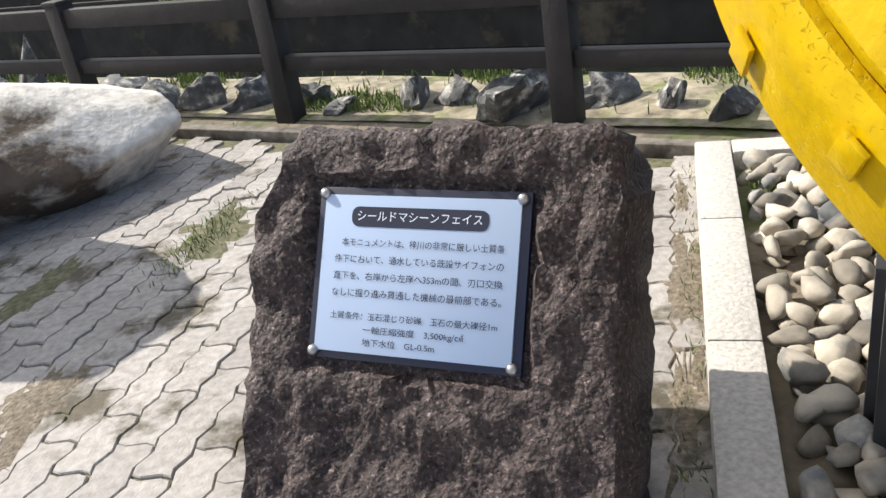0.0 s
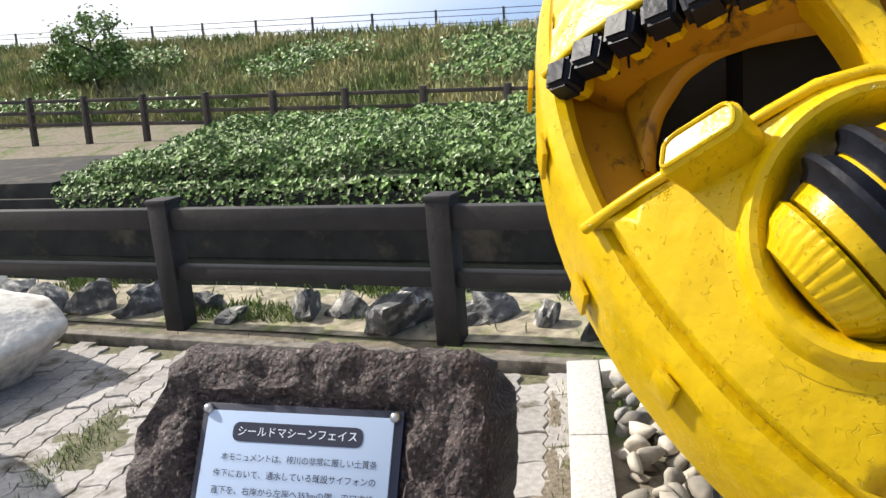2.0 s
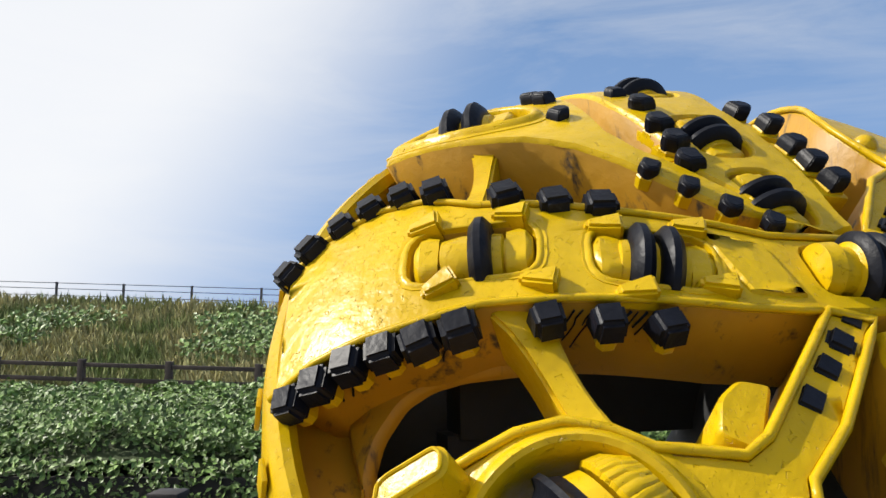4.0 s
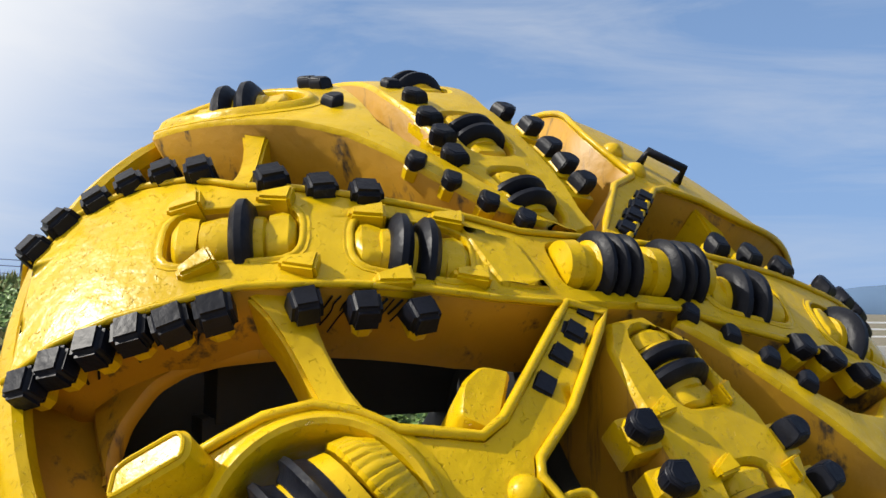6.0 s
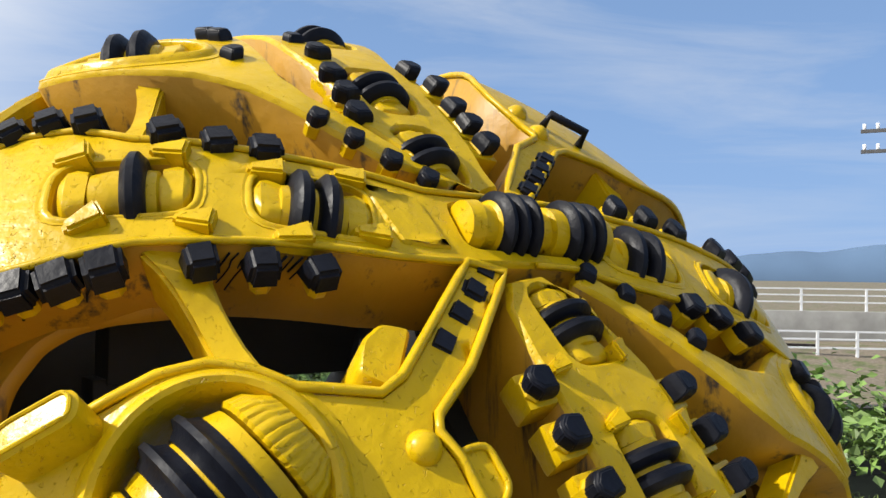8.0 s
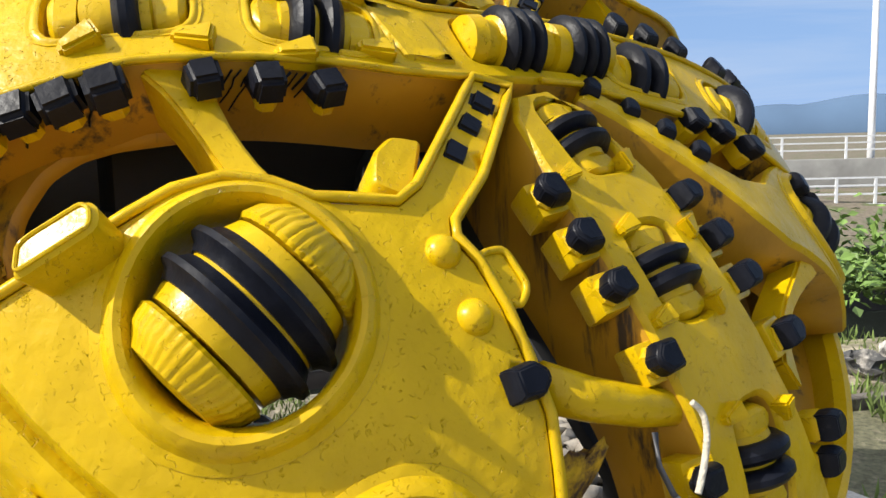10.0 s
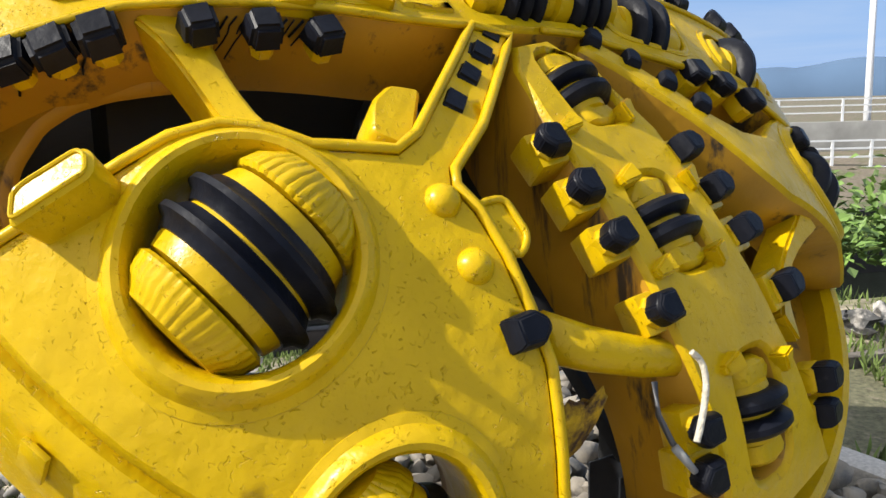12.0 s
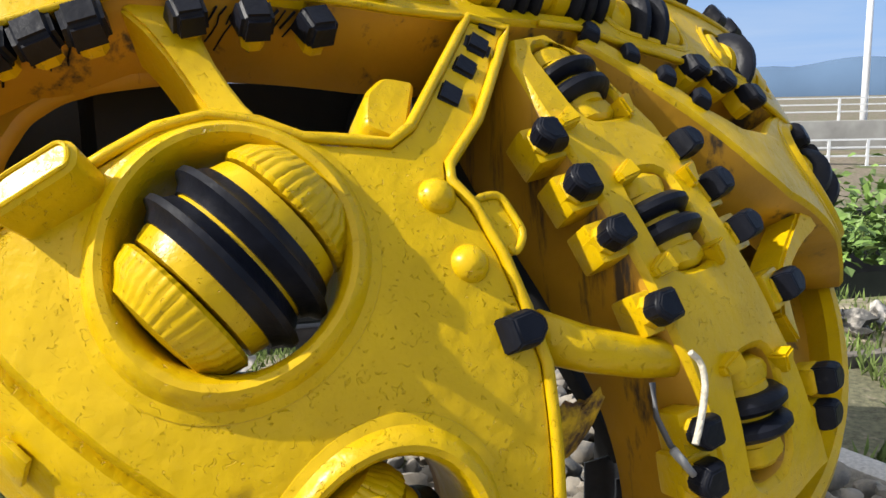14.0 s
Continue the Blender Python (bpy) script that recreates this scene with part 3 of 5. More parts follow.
def make_bit(kind, tip):
    b = holder_mesh(0.034)
    if kind == "pad":
        bmesh.ops.scale(b, vec=(0.72, 0.72, 1.0), verts=b.verts)
    o = part("cutter_bit", b, YELLOW, head, "yellow holder with a black tip")
    part("tip", tip, BLACK, o, "worn black tip")
    return o


bit_kinds = {"hex": tip_mesh, "pad": pad_mesh}
bit_first = {}


def place_bit(u, v, angle, scale=1.0, w=-0.028, kind="hex", rnd=random.Random(4)):
    w -= 0.020 if kind == "pad" else 0.0
    m = seat_on(u, v, angle + rnd.uniform(-6, 6), w) @ Matrix.Diagonal((scale, scale * rnd.uniform(0.93, 1.07), scale * rnd.uniform(0.92, 1.05), 1))
    if kind in bit_first:
        o = copy_thing(bit_first[kind], m)
    else:
        o = bit_first[kind] = make_bit(kind, bit_kinds[kind]())
    o.matrix_local = m


# the rows along the wide spoke, each with its like across the head
ROW_UP = [(-1.246, 0.401), (-1.192, 0.446), (-1.122, 0.470), (-1.056, 0.477), (-0.989, 0.460), (-0.925, 0.419), (-0.795, 0.322), (-0.699, 0.274), (-0.605, 0.241)]
ROW_LOW = [(-1.288, 0.010), (-1.238, 0.015), (-1.177, 0.014), (-1.115, 0.007), (-1.050, -0.007), (-0.975, -0.016), (-0.812, -0.048), (-0.701, -0.083), (-0.588, -0.110)]
for i, (u, v) in enumerate(ROW_UP):
    place_bit(u, v, 90 + max(0, 45 - 12 * i), 0.86, -0.008, kind="pad")
    place_bit(*opposite(u, v), 270 + max(0, 45 - 12 * i), 0.74, -0.03)
for i, (u, v) in enumerate(ROW_LOW):
    place_bit(u, v, -90 - max(0, 35 - 9 * i), 0.86 if i < 6 else 0.80, kind="pad")
    place_bit(*opposite(u, v), 90 - max(0, 35 - 9 * i), 0.74, -0.03)
# the four on the plate's arm
for u, v in [(-0.200, -0.134), (-0.264, -0.194), (-0.332, -0.256), (-0.405, -0.324)]:
    place_bit(u, v, -40, 0.76, kind="pad")
for u, v in [(0.115, 0.160), (0.168, 0.210), (0.222, 0.260), (0.274, 0.308)]:
    place_bit(u, v, 140, 0.72, -0.012, kind="pad")
# on blocks along the narrow spokes
BLOCKS = [(-0.226, -0.446), (-0.212, -0.562), (-0.196, -0.674), (-0.158, -0.826), (-0.132, -1.044), (-0.145, -1.112)]
BLOCKS_RIGHT = [(0.161, -0.488), (0.180, -0.598), (0.203, -0.703), (0.275, -0.839)]
BLOCKS_TOP = [(0.076, 0.358), (0.070, 0.452), (0.061, 0.534), (0.060, 0.651), (0.009, 0.739)]
BLOCKS_TOP_LEFT = [(-0.298, 0.420), (-0.299, 0.510), (-0.295, 0.613), (-0.279, 0.753)]
BLOCK_ROWS = [(BLOCKS, 185, 0.74, -0.026), (BLOCKS_RIGHT, 10, 0.72, -0.030), (BLOCKS_TOP, 5, 0.70, -0.035), (BLOCKS_TOP_LEFT, 190, 0.74, -0.030)]
for row, angle, size, w in BLOCK_ROWS:
    for u, v in row:
        place_bit(u, v, angle, size, w)
for u, v, a, k in [(0.334, -1.032, 10, 0.72), (0.322, -1.097, 10, 0.72), (0.112, -0.147, 60, 0.56), (0.202, -0.214, 60, 0.56), (0.275, -0.287, 60, 0.56), (0.346, -0.360, 60, 0.56),
                   (-0.422, 0.393, 240, 0.60), (-0.354, 0.316, 240, 0.60), (-0.281, 0.240, 240, 0.60), (-0.207, 0.173, 240, 0.60), (-0.496, 0.910, 120, 0.66), (-0.510, 0.960, 120, 0.66),
                   (-0.536, 0.719, 30, 0.62), (-0.292, 0.892, 100, 0.62), (-0.484, -0.792, 0, 0.80)]:
    place_bit(u, v, a, k)

# the yellow blocks that carry the bits along the narrow spokes
for row, angle, size, w in BLOCK_ROWS:
    for u, v in row:
        o = part("holder_block", box(-0.06, 0.040, -0.042, 0.042, -0.075, -0.004, 0.008), YELLOW, head)
        o.matrix_local = seat_on(u, v, angle, w + 0.016) @ Matrix.Rotation(0.12, 4, "Y")

# ---- ribs, boxes, bosses on the plates ----
def rib(u0, v0, u1, v1, width, depth, w0=0.0):
    b = bmesh.new()
    d = Vector((u1 - u0, v1 - v0)).normalized()
    q = Vector((-d.y, d.x)) * width / 2
    rows = []
    for i in range(9):
        t = i / 8
        c = Vector((u0, v0)).lerp(Vector((u1, v1)), t)
        k = 1 + 0.9 * abs(2 * t - 1) ** 3
        sag = -0.02 - 0.05 * math.sin(math.pi * t)
        rows.append([b.verts.new(dome(*(c + q * k), w0 + sag)), b.verts.new(dome(*(c - q * k), w0 + sag)),
                     b.verts.new(dome(*(c - q * k * 0.8), w0 + sag - depth)), b.verts.new(dome(*(c + q * k * 0.8), w0 + sag - depth))])
    for A, B in zip(rows, rows[1:]):
        for i in range(4):
            b.faces.new((A[i - 1], A[i], B[i], B[i - 1]))
    b.faces.new(rows[0])
    b.faces.new(rows[-1][::-1])
    bmesh.ops.recalc_face_normals(b, faces=b.faces)
    bmesh.ops.bevel(b, geom=[e for e in b.edges if e.is_manifold and e.calc_face_angle(0) > 0.8], offset=0.008, segments=2, affect="EDGES")
    return b


def boss(u, v, r):
    b = bmesh.new()
    bmesh.ops.create_uvsphere(b, u_segments=20, v_segments=12, radius=r)
    for q in b.verts:
        if q.co.z < 0:
            q.co.x *= 1.15
            q.co.y *= 1.15
    bmesh.ops.transform(b, matrix=seat_on(u, v, 0, -r * 0.25), verts=b.verts)
    return b


def clamp_mesh(l, w):
    """A stubby cast lug: high and broad at one end, low and narrow at the other."""
    b = box(-l, l, -w, w, -0.03, 0.024)
    for v in b.verts:
        k = v.co.x / l
        v.co.y *= 1.0 + 0.35 * k
        if v.co.z > 0:
            v.co.z += 0.008 * k
            v.co.x *= 0.82
    bmesh.ops.bevel(b, geom=b.edges[:], offset=w * 0.32, segments=2, affect="EDGES")
    return b


def lug(pts, h, depth=0.18):
    b = slab(rounded(pts, 0.018, 3), (), depth, h, 0.1, 0.008, False)
    return b


for s in (1, -1):
    f = list if s > 0 else turned
    part("rib", rib(*f([(-0.853, 0.020)])[0], *f([(-0.771, -0.399)])[0], 0.07, 0.16), YELLOW, head)
    if s > 0:
        part("rib", rib(-0.875, 0.365, -0.735, 0.72, 0.05, 0.14), YELLOW, head)
    else:
        part("rib", rib(0.29, -0.93, 0.66, -0.66, 0.045, 0.10), YELLOW, head)
    for u, v in ((-0.532, -0.534), (-0.521, -0.663)):
        part("boss", boss(*f([(u, v)])[0], 0.036), YELLOW, head)
    if s < 0:
        continue
    lean = Matrix.Translation(dome(-1.08, -0.325, 0.08)) @ outward(-1.08, -0.325).rotation_difference(Vector((-0.66, 0.06, 0.74))).to_matrix().to_4x4() @ Matrix.Translation(-dome(-1.08, -0.325, 0.08))
    b = lug([(-1.140, -0.362), (-1.133, -0.306), (-1.115, -0.298), (-1.036, -0.290), (-1.022, -0.312), (-1.025, -0.352)], 0.08, 0.2)
    bmesh.ops.transform(b, matrix=lean, verts=b.verts)
    part("lug", b, YELLOW, head)
    b = bead(rounded([(-1.132, -0.352), (-1.126, -0.310), (-1.112, -0.305), (-1.040, -0.298), (-1.031, -0.314), (-1.033, -0.344)], 0.01, 3), 0.004, 0.081)
    bmesh.ops.transform(b, matrix=lean, verts=b.verts)
    part("lug_bead", b, YELLOW, head)
    part("lug", lug(f([(-0.602, -0.366), (-0.568, -0.292), (-0.512, -0.256), (-0.450, -0.276), (-0.518, -0.386), (-0.547, -0.410)]), -0.012), YELLOW, head)
    part("lug", lug(f([(-0.473, -0.547), (-0.406, -0.550), (-0.391, -0.636), (-0.430, -0.670), (-0.461, -0.659)]), -0.006), YELLOW, head)
    part("lug_bead", bead(f(rounded([(-0.469, -0.552), (-0.406, -0.550), (-0.391, -0.636), (-0.430, -0.670)], 0.02, 3)), 0.008, -0.004, False), YELLOW, head)
    # clamp bars at the cutter housings
    for u, v, a in ((-0.976, 0.298, -10), (-0.988, 0.092, 8), (-0.804, 0.256, -25), (-0.806, 0.034, -25), (-0.626, 0.169, -15), (-0.631, -0.037, -5), (-0.442, 0.147, -20), (-0.452, -0.036, -15)):
        b = clamp_mesh(0.046, 0.021)
        o = part("clamp_bar", b, YELLOW, head)
        o.matrix_local = seat_on(s * u, s * v, a)
    for u, v, a in ((-0.164, -0.413, 20), (0.042, -0.385, 110), (-0.091, -0.554, 20), (0.104, -0.575, 110), (-0.123, -0.757, 20), (0.062, -0.752, 110), (-0.031, -0.958, 20), (0.156, -0.980, 110)):
        b = clamp_mesh(0.028, 0.016)
        o = part("clamp_bar", b, YELLOW, head)
        o.matrix_local = seat_on(s * u, s * v, a)
    part("cross_bar", tube([dome(u, v, w) for u, v, w in ((-0.419, -0.802, -0.05), (-0.322, -0.853, -0.05), (-0.198, -0.899, -0.05), (-0.038, -0.935, -0.05))], 0.046, 14, None, False, 0.036), YELLOW, head)
    part("cover_plate", slab(rounded(f([(-0.422, 0.139), (-0.275, 0.096), (-0.253, -0.076), (-0.388, -0.062)]), 0.01, 2), (), 0.02, 0.008, two=False), YELLOW, head)
    b = lump((0.12, 0.075, 0.022), 81, 3, 0.8, 3.0, False, 0.4)
    bmesh.ops.transform(b, matrix=seat_on(-0.36, -0.995, 15, -0.12) @ Matrix.Rotation(0.6, 4, "X"), verts=b.verts)
    part("torn_plate", b, RUST, head, "rusty torn steel bracket with yellow paint left", sharp=20)
part("lift_handle", tube([dome(0.405, 0.517, 0.0), dome(0.408, 0.515, 0.05), dome(0.514, 0.450, 0.05), dome(0.518, 0.448, 0.0)], 0.014, 10), BLACK, head, "black lifting handle")
# black paint marks that ran down the spoke's side under its bits
rnd = random.Random(8)
for u0, u1, v0, v1 in ((-1.23, -1.13, 0.046, 0.038), (-1.13, -1.05, 0.038, 0.021), (-1.05, -0.93, 0.021, 0.011), (-0.76, -0.68, -0.028, -0.044), (-0.65, -0.57, -0.052, -0.068)):
    for k in range(4):
        t = (k + rnd.uniform(0.1, 0.9)) / 5
        u, v = u0 + (u1 - u0) * t, v0 + (v1 - v0) * t
        pts = [dome(u + rnd.gauss(0, 0.002) - 0.010 * j, v - 0.002, -0.03 - 0.020 * j) for j in range(rnd.randint(3, 6))]
        part("paint_run", tube(pts, rnd.uniform(0.0018, 0.0034), 5), BLACK, head, "thin black paint run")
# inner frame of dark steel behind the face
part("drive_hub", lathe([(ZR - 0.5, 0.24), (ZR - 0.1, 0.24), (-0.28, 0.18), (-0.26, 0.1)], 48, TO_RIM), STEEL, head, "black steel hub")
# unseen part shell, added to shade the ground and the inside of the head
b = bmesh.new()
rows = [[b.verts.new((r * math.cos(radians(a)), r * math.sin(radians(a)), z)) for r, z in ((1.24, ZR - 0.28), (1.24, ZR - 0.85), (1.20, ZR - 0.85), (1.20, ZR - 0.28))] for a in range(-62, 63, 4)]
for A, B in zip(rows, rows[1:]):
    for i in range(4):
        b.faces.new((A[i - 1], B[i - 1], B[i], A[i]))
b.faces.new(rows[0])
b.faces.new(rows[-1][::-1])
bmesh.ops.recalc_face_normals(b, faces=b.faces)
part("shade_shell", b, STEEL, head, "black steel shell added behind the rim to cast shade")
part("web_plate", lathe([(-0.56, 1.10), (-0.53, 1.10), (-0.50, RIM - 0.06), (-0.53, RIM - 0.06)], 96, TO_RIM, closed=True), YELLOW_WALL, head, "stained orange-yellow inner web plate, shade in its colour")
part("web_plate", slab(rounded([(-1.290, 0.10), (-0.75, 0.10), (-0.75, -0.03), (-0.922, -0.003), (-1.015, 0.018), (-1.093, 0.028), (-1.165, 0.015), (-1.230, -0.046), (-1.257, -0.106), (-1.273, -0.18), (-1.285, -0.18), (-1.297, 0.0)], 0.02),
                       (), 0.03, -0.20, two=False), YELLOW_WALL, head, "stained, shade-darkened orange-yellow inner web plate with an arched cut-out")
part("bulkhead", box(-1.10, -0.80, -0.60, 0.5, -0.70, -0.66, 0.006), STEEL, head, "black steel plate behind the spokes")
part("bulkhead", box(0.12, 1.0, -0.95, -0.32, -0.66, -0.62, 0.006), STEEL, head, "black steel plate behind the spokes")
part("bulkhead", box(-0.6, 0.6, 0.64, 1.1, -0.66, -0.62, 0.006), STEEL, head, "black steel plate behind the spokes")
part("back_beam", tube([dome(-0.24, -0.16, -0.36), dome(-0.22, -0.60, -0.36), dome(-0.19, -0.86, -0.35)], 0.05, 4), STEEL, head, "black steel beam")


# ---- ground ----
F_DIR, G_DIR = Vector((0.685, -0.729, 0)), Vector((0.729, 0.685, 0))
O_F = Vector((2.341, 4.550, 0))
C_DIR, E_DIR = Vector((0.528, 0.849, 0)), Vector((0.849, -0.528, 0))
K0 = Vector((2.53, 3.61, 0))


def fg(a, g, z=0.0):
    return O_F + F_DIR * a + G_DIR * g + Vector((0, 0, z))


def ce(c, e, z=0.0):
    return K0 + C_DIR * c + E_DIR * e + Vector((0, 0, z))


def rise(a, g):
    """The far bank climbs slowly upstream."""
    return max(0.0, min(1.0, (g - 12) / 11)) * 0.047 * max(-12.0, min(30.0, -6.8 - a)) * max(0.0, min(1.0, (22 - a) / 9))


def strip(name, profile, a0, a1, mat, na=60, rough=0.0, seed=0, parent=None, stations=None, low=None):
    """A sheet along the canal: profile of (g, z). low: heights above it fall to this past the bridge."""
    b = bmesh.new()
    rows = []
    for a in stations or [a0 + (a1 - a0) * i / na for i in range(na + 1)]:
        row = []
        k = max(0.0, min(1.0, (22 - a) / 9))
        for g, z in profile:
            if low is not None and z > low:
                z = low + (z - low) * k
            p = fg(a, g, z + (rise(a, g) if low is not None else 0.0))
            p.z += rough * noise.noise(Vector((a * 0.7, g * 0.7, seed)))
            row.append(b.verts.new(p))
        rows.append(row)
    for A, B in zip(rows, rows[1:]):
        for i in range(len(profile) - 1):
            b.faces.new((A[i], B[i], B[i + 1], A[i + 1]))
    bmesh.ops.recalc_face_normals(b, faces=b.faces)
    return link(name, b, mat, parent)


ground = strip("ground", [(-1500, -0.03), (-200, -0.03), (-30, -0.03), (-8, -0.03), (-3, -0.03), (-0.4, -0.03), (-0.35, -0.02), (0.1, 0.0), (0.5, 0.02), (0.8, 0.02), (0.96, -0.02),
                          (1.02, -1.7), (7.5, -1.7), (7.55, -0.42), (9, -0.35), (12, -0.1), (13.2, 0.10), (16, 0.12), (17, 0.25), (20, 1.2), (23.5, 2.2), (27, 2.3), (40, 1.9), (80, 1.2), (1500, 0.05)],
               -1500, 1500, SOIL, 2, stations=[-1500, -80, -30, -10, 0, 6, 10, 13, 16, 19, 22, 30, 80, 1500], low=0.05)
tagged(ground, "bare brown soil with grass patches beside a canal", "ground", kind="structure")
bank = strip("verge", [(-0.02, 0.006), (0.2, 0.03), (0.45, 0.04), (0.7, 0.04), (0.88, 0.025), (0.98, 0.0)], -14, 14, SANDY, 160, 0.03, 3)
tagged(bank, "pale sandy verge with sparse grass", "verge", kind="structure")
for nm, prof in (("canal_wall_near", [(0.97, 0.0), (1.0, -1.65)]), ("canal_wall_far", [(7.47, -1.65), (7.44, -0.44), (7.44, -0.36), (7.75, -0.36)])):
    w = strip(nm, prof, -60, 60, DARK_CONCRETE, 40)
    tagged(w, "dark concrete canal wall, shade in its colour", "canal wall", kind="structure")
tagged(strip("water", [(0.99, -1.45), (7.46, -1.45)], -60, 60, WATER, 2), "dark still canal water", "water", kind="structure")
road = strip("path", [(13.6, 0.125), (16.0, 0.14)], -60, 12, CONCRETE, 30, 0.0)
tagged(road, "pale paved path on the far bank", "path", kind="structure")

b = box(-34, -11.2, 7.56, 13.0, -0.44, -0.06, 0.02)
o = link("retaining_wall", b, DARK_CONCRETE)
o.matrix_world = Matrix(((F_DIR.x, G_DIR.x, 0, O_F.x), (F_DIR.y, G_DIR.y, 0, O_F.y), (0, 0, 1, 0), (0, 0, 0, 1)))
tagged(o, "dark patchy concrete retaining wall on the far bank", "wall", kind="structure")

# kerb between the paving and the verge
b = bmesh.new()
box(-12, 12, -0.09, 0.0, -0.05, 0.055, 0.01, Matrix.Translation(fg(0, -0.30)) @ Matrix.Rotation(math.atan2(F_DIR.y, F_DIR.x), 4, "Z"), b)
tagged(link("edging_kerb", b, OLD_KERB), "weathered low concrete kerb along the paving", "kerb", kind="structure")

# ---- near fence: dark posts with two rails ----
FA = math.atan2(F_DIR.y, F_DIR.x)
fence = thing("fence", "dark brown timber-look fence with two rails beside the canal", "fence", Matrix.Translation(O_F) @ Matrix.Rotation(FA, 4, "Z"))
for i in range(-5, 3):
    x = i * 1.98
    part("post", box(x - 0.075, x + 0.075, -0.075, 0.075, -0.1, 0.86, 0.012), WOOD, fence)
    part("post_cap", box(x - 0.085, x + 0.085, -0.085, 0.085, 0.845, 0.88, 0.012), WOOD, fence)
    if i == 2:
        break
    part("rail", box(x + 0.07, x + 1.91, -0.045, 0.045, 0.675, 0.815, 0.012), WOOD, fence)
    part("rail", box(x + 0.07, x + 1.91, -0.045, 0.045, 0.335, 0.435, 0.012), WOOD, fence)

# ---- raised bed with kerb, filled with cobbles ----
BED_C, BED_E = -3.35, 3.1
CA = math.atan2(E_DIR.y, E_DIR.x)
for nm, c0, c1, e0, e1 in (("side", BED_C, 0.0, 0.0, 0.155), ("back", -0.155, 0.0, 0.16, BED_E), ("front", BED_C, BED_C + 0.155, 0.16, BED_E), ("far", BED_C, 0.0, BED_E, BED_E + 0.155)):
    n = max(1, round(max(c1 - c0, e1 - e0) / 0.9))
    for i in range(n):
        if c1 - c0 > e1 - e0:
            k0, k1, q0, q1 = c0 + (c1 - c0) * i / n, c0 + (c1 - c0) * (i + 1) / n - 0.004, e0, e1
        else:
            k0, k1, q0, q1 = c0, c1, e0 + (e1 - e0) * i / n, e0 + (e1 - e0) * (i + 1) / n - 0.004
        b = box(q0, q1, k0, k1, -0.05, 0.12, 0.012)
        o = link("kerb_stone", b, KERB)
        o.matrix_world = Matrix.Translation(K0) @ Matrix.Rotation(CA, 4, "Z")
        tagged(o, "pale rough granite kerb stone edging the cobble bed", "kerb stone", "kerb stones round the bed")
bedfloor = link("bed_soil", box(0.15, BED_E, BED_C + 0.15, -0.15, -0.02, 0.03), SOIL)
bedfloor.matrix_world = Matrix.Translation(K0) @ Matrix.Rotation(CA, 4, "Z")
tagged(bedfloor, "dark soil under the cobbles", "soil", kind="structure")

# ---- supports of the head ----
stand = thing("support_stand", "black steel stand holding the cutter head on the cobble bed", "stand")
for (x, y), h, s in (((1.80, 1.62), 0.95, 0.05), ((2.55, 2.55), 1.2, 0.06), ((2.75, 0.75), 0.55, 0.06), ((3.75, 1.70), 0.95, 0.06)):
    m = Matrix.Translation((x, y, 0)) @ Matrix.Rotation(CA, 4, "Z")
    b = bmesh.new()
    sec = [(-0.075, -s - 0.008), (0.075, -s - 0.008), (0.075, -s), (0.006, -s), (0.006, s), (0.075, s), (0.075, s + 0.008), (-0.075, s + 0.008), (-0.075, s), (-0.006, s), (-0.006, -s), (-0.075, -s)]
    lo, hi = [b.verts.new(m @ Vector((px, py, 0.02))) for px, py in sec], [b.verts.new(m @ Vector((px, py, h))) for px, py in sec]
    for i in range(12):
        b.faces.new((lo[i - 1], lo[i], hi[i], hi[i - 1]))
    b.faces.new(hi)
    b.faces.new(lo[::-1])
    part("leg", b, GREY_STEEL, stand, "grey H-section steel leg")
BACK = Vector((AX_N.x, AX_N.y, 0)).normalized()
beam_at = Matrix.Translation(Vector((2.435, 0.913, 0)) - BACK * 0.46) @ Matrix.Rotation(math.atan2(AX_U.y, AX_U.x), 4, "Z")
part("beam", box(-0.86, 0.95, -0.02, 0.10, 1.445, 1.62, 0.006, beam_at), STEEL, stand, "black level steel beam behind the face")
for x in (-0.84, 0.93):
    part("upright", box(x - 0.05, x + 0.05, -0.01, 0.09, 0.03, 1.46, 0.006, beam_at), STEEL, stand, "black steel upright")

# ---- inscribed stone ----
ST_N, ST_U, ST_V = Vector((-0.504, -0.682, 0.530)), Vector((0.792, -0.610, -0.032)), Vector((0.345, 0.403, 0.848))
EYE0 = Vector((0.438, 0.351, 1.538))
STK = 1.5
ST_C = EYE0 + (Vector((0.676, 1.465, 0.954)) - EYE0) * STK
ST_M = Matrix(((ST_U.x, ST_V.x, ST_N.x, ST_C.x), (ST_U.y, ST_V.y, ST_N.y, ST_C.y), (ST_U.z, ST_V.z, ST_N.z, ST_C.z), (0, 0, 0, 1)))
stone = thing("monument_stone", "rough dark brown natural stone block carrying a plaque, standing on paving", "monument", ST_M)
OUT = [(-0.33, 0.33), (-0.15, 0.33), (0.01, 0.35), (0.13, 0.355), (0.24, 0.345), (0.39, 0.345), (0.435, 0.31), (0.46, 0.20), (0.46, 0.0), (0.475, -0.20), (0.48, -0.45), (0.48, -0.85),
       (-0.42, -0.85), (-0.40, -0.45), (-0.405, -0.30), (-0.42, -0.18), (-0.42, -0.05), (-0.44, 0.09), (-0.37, 0.24)]


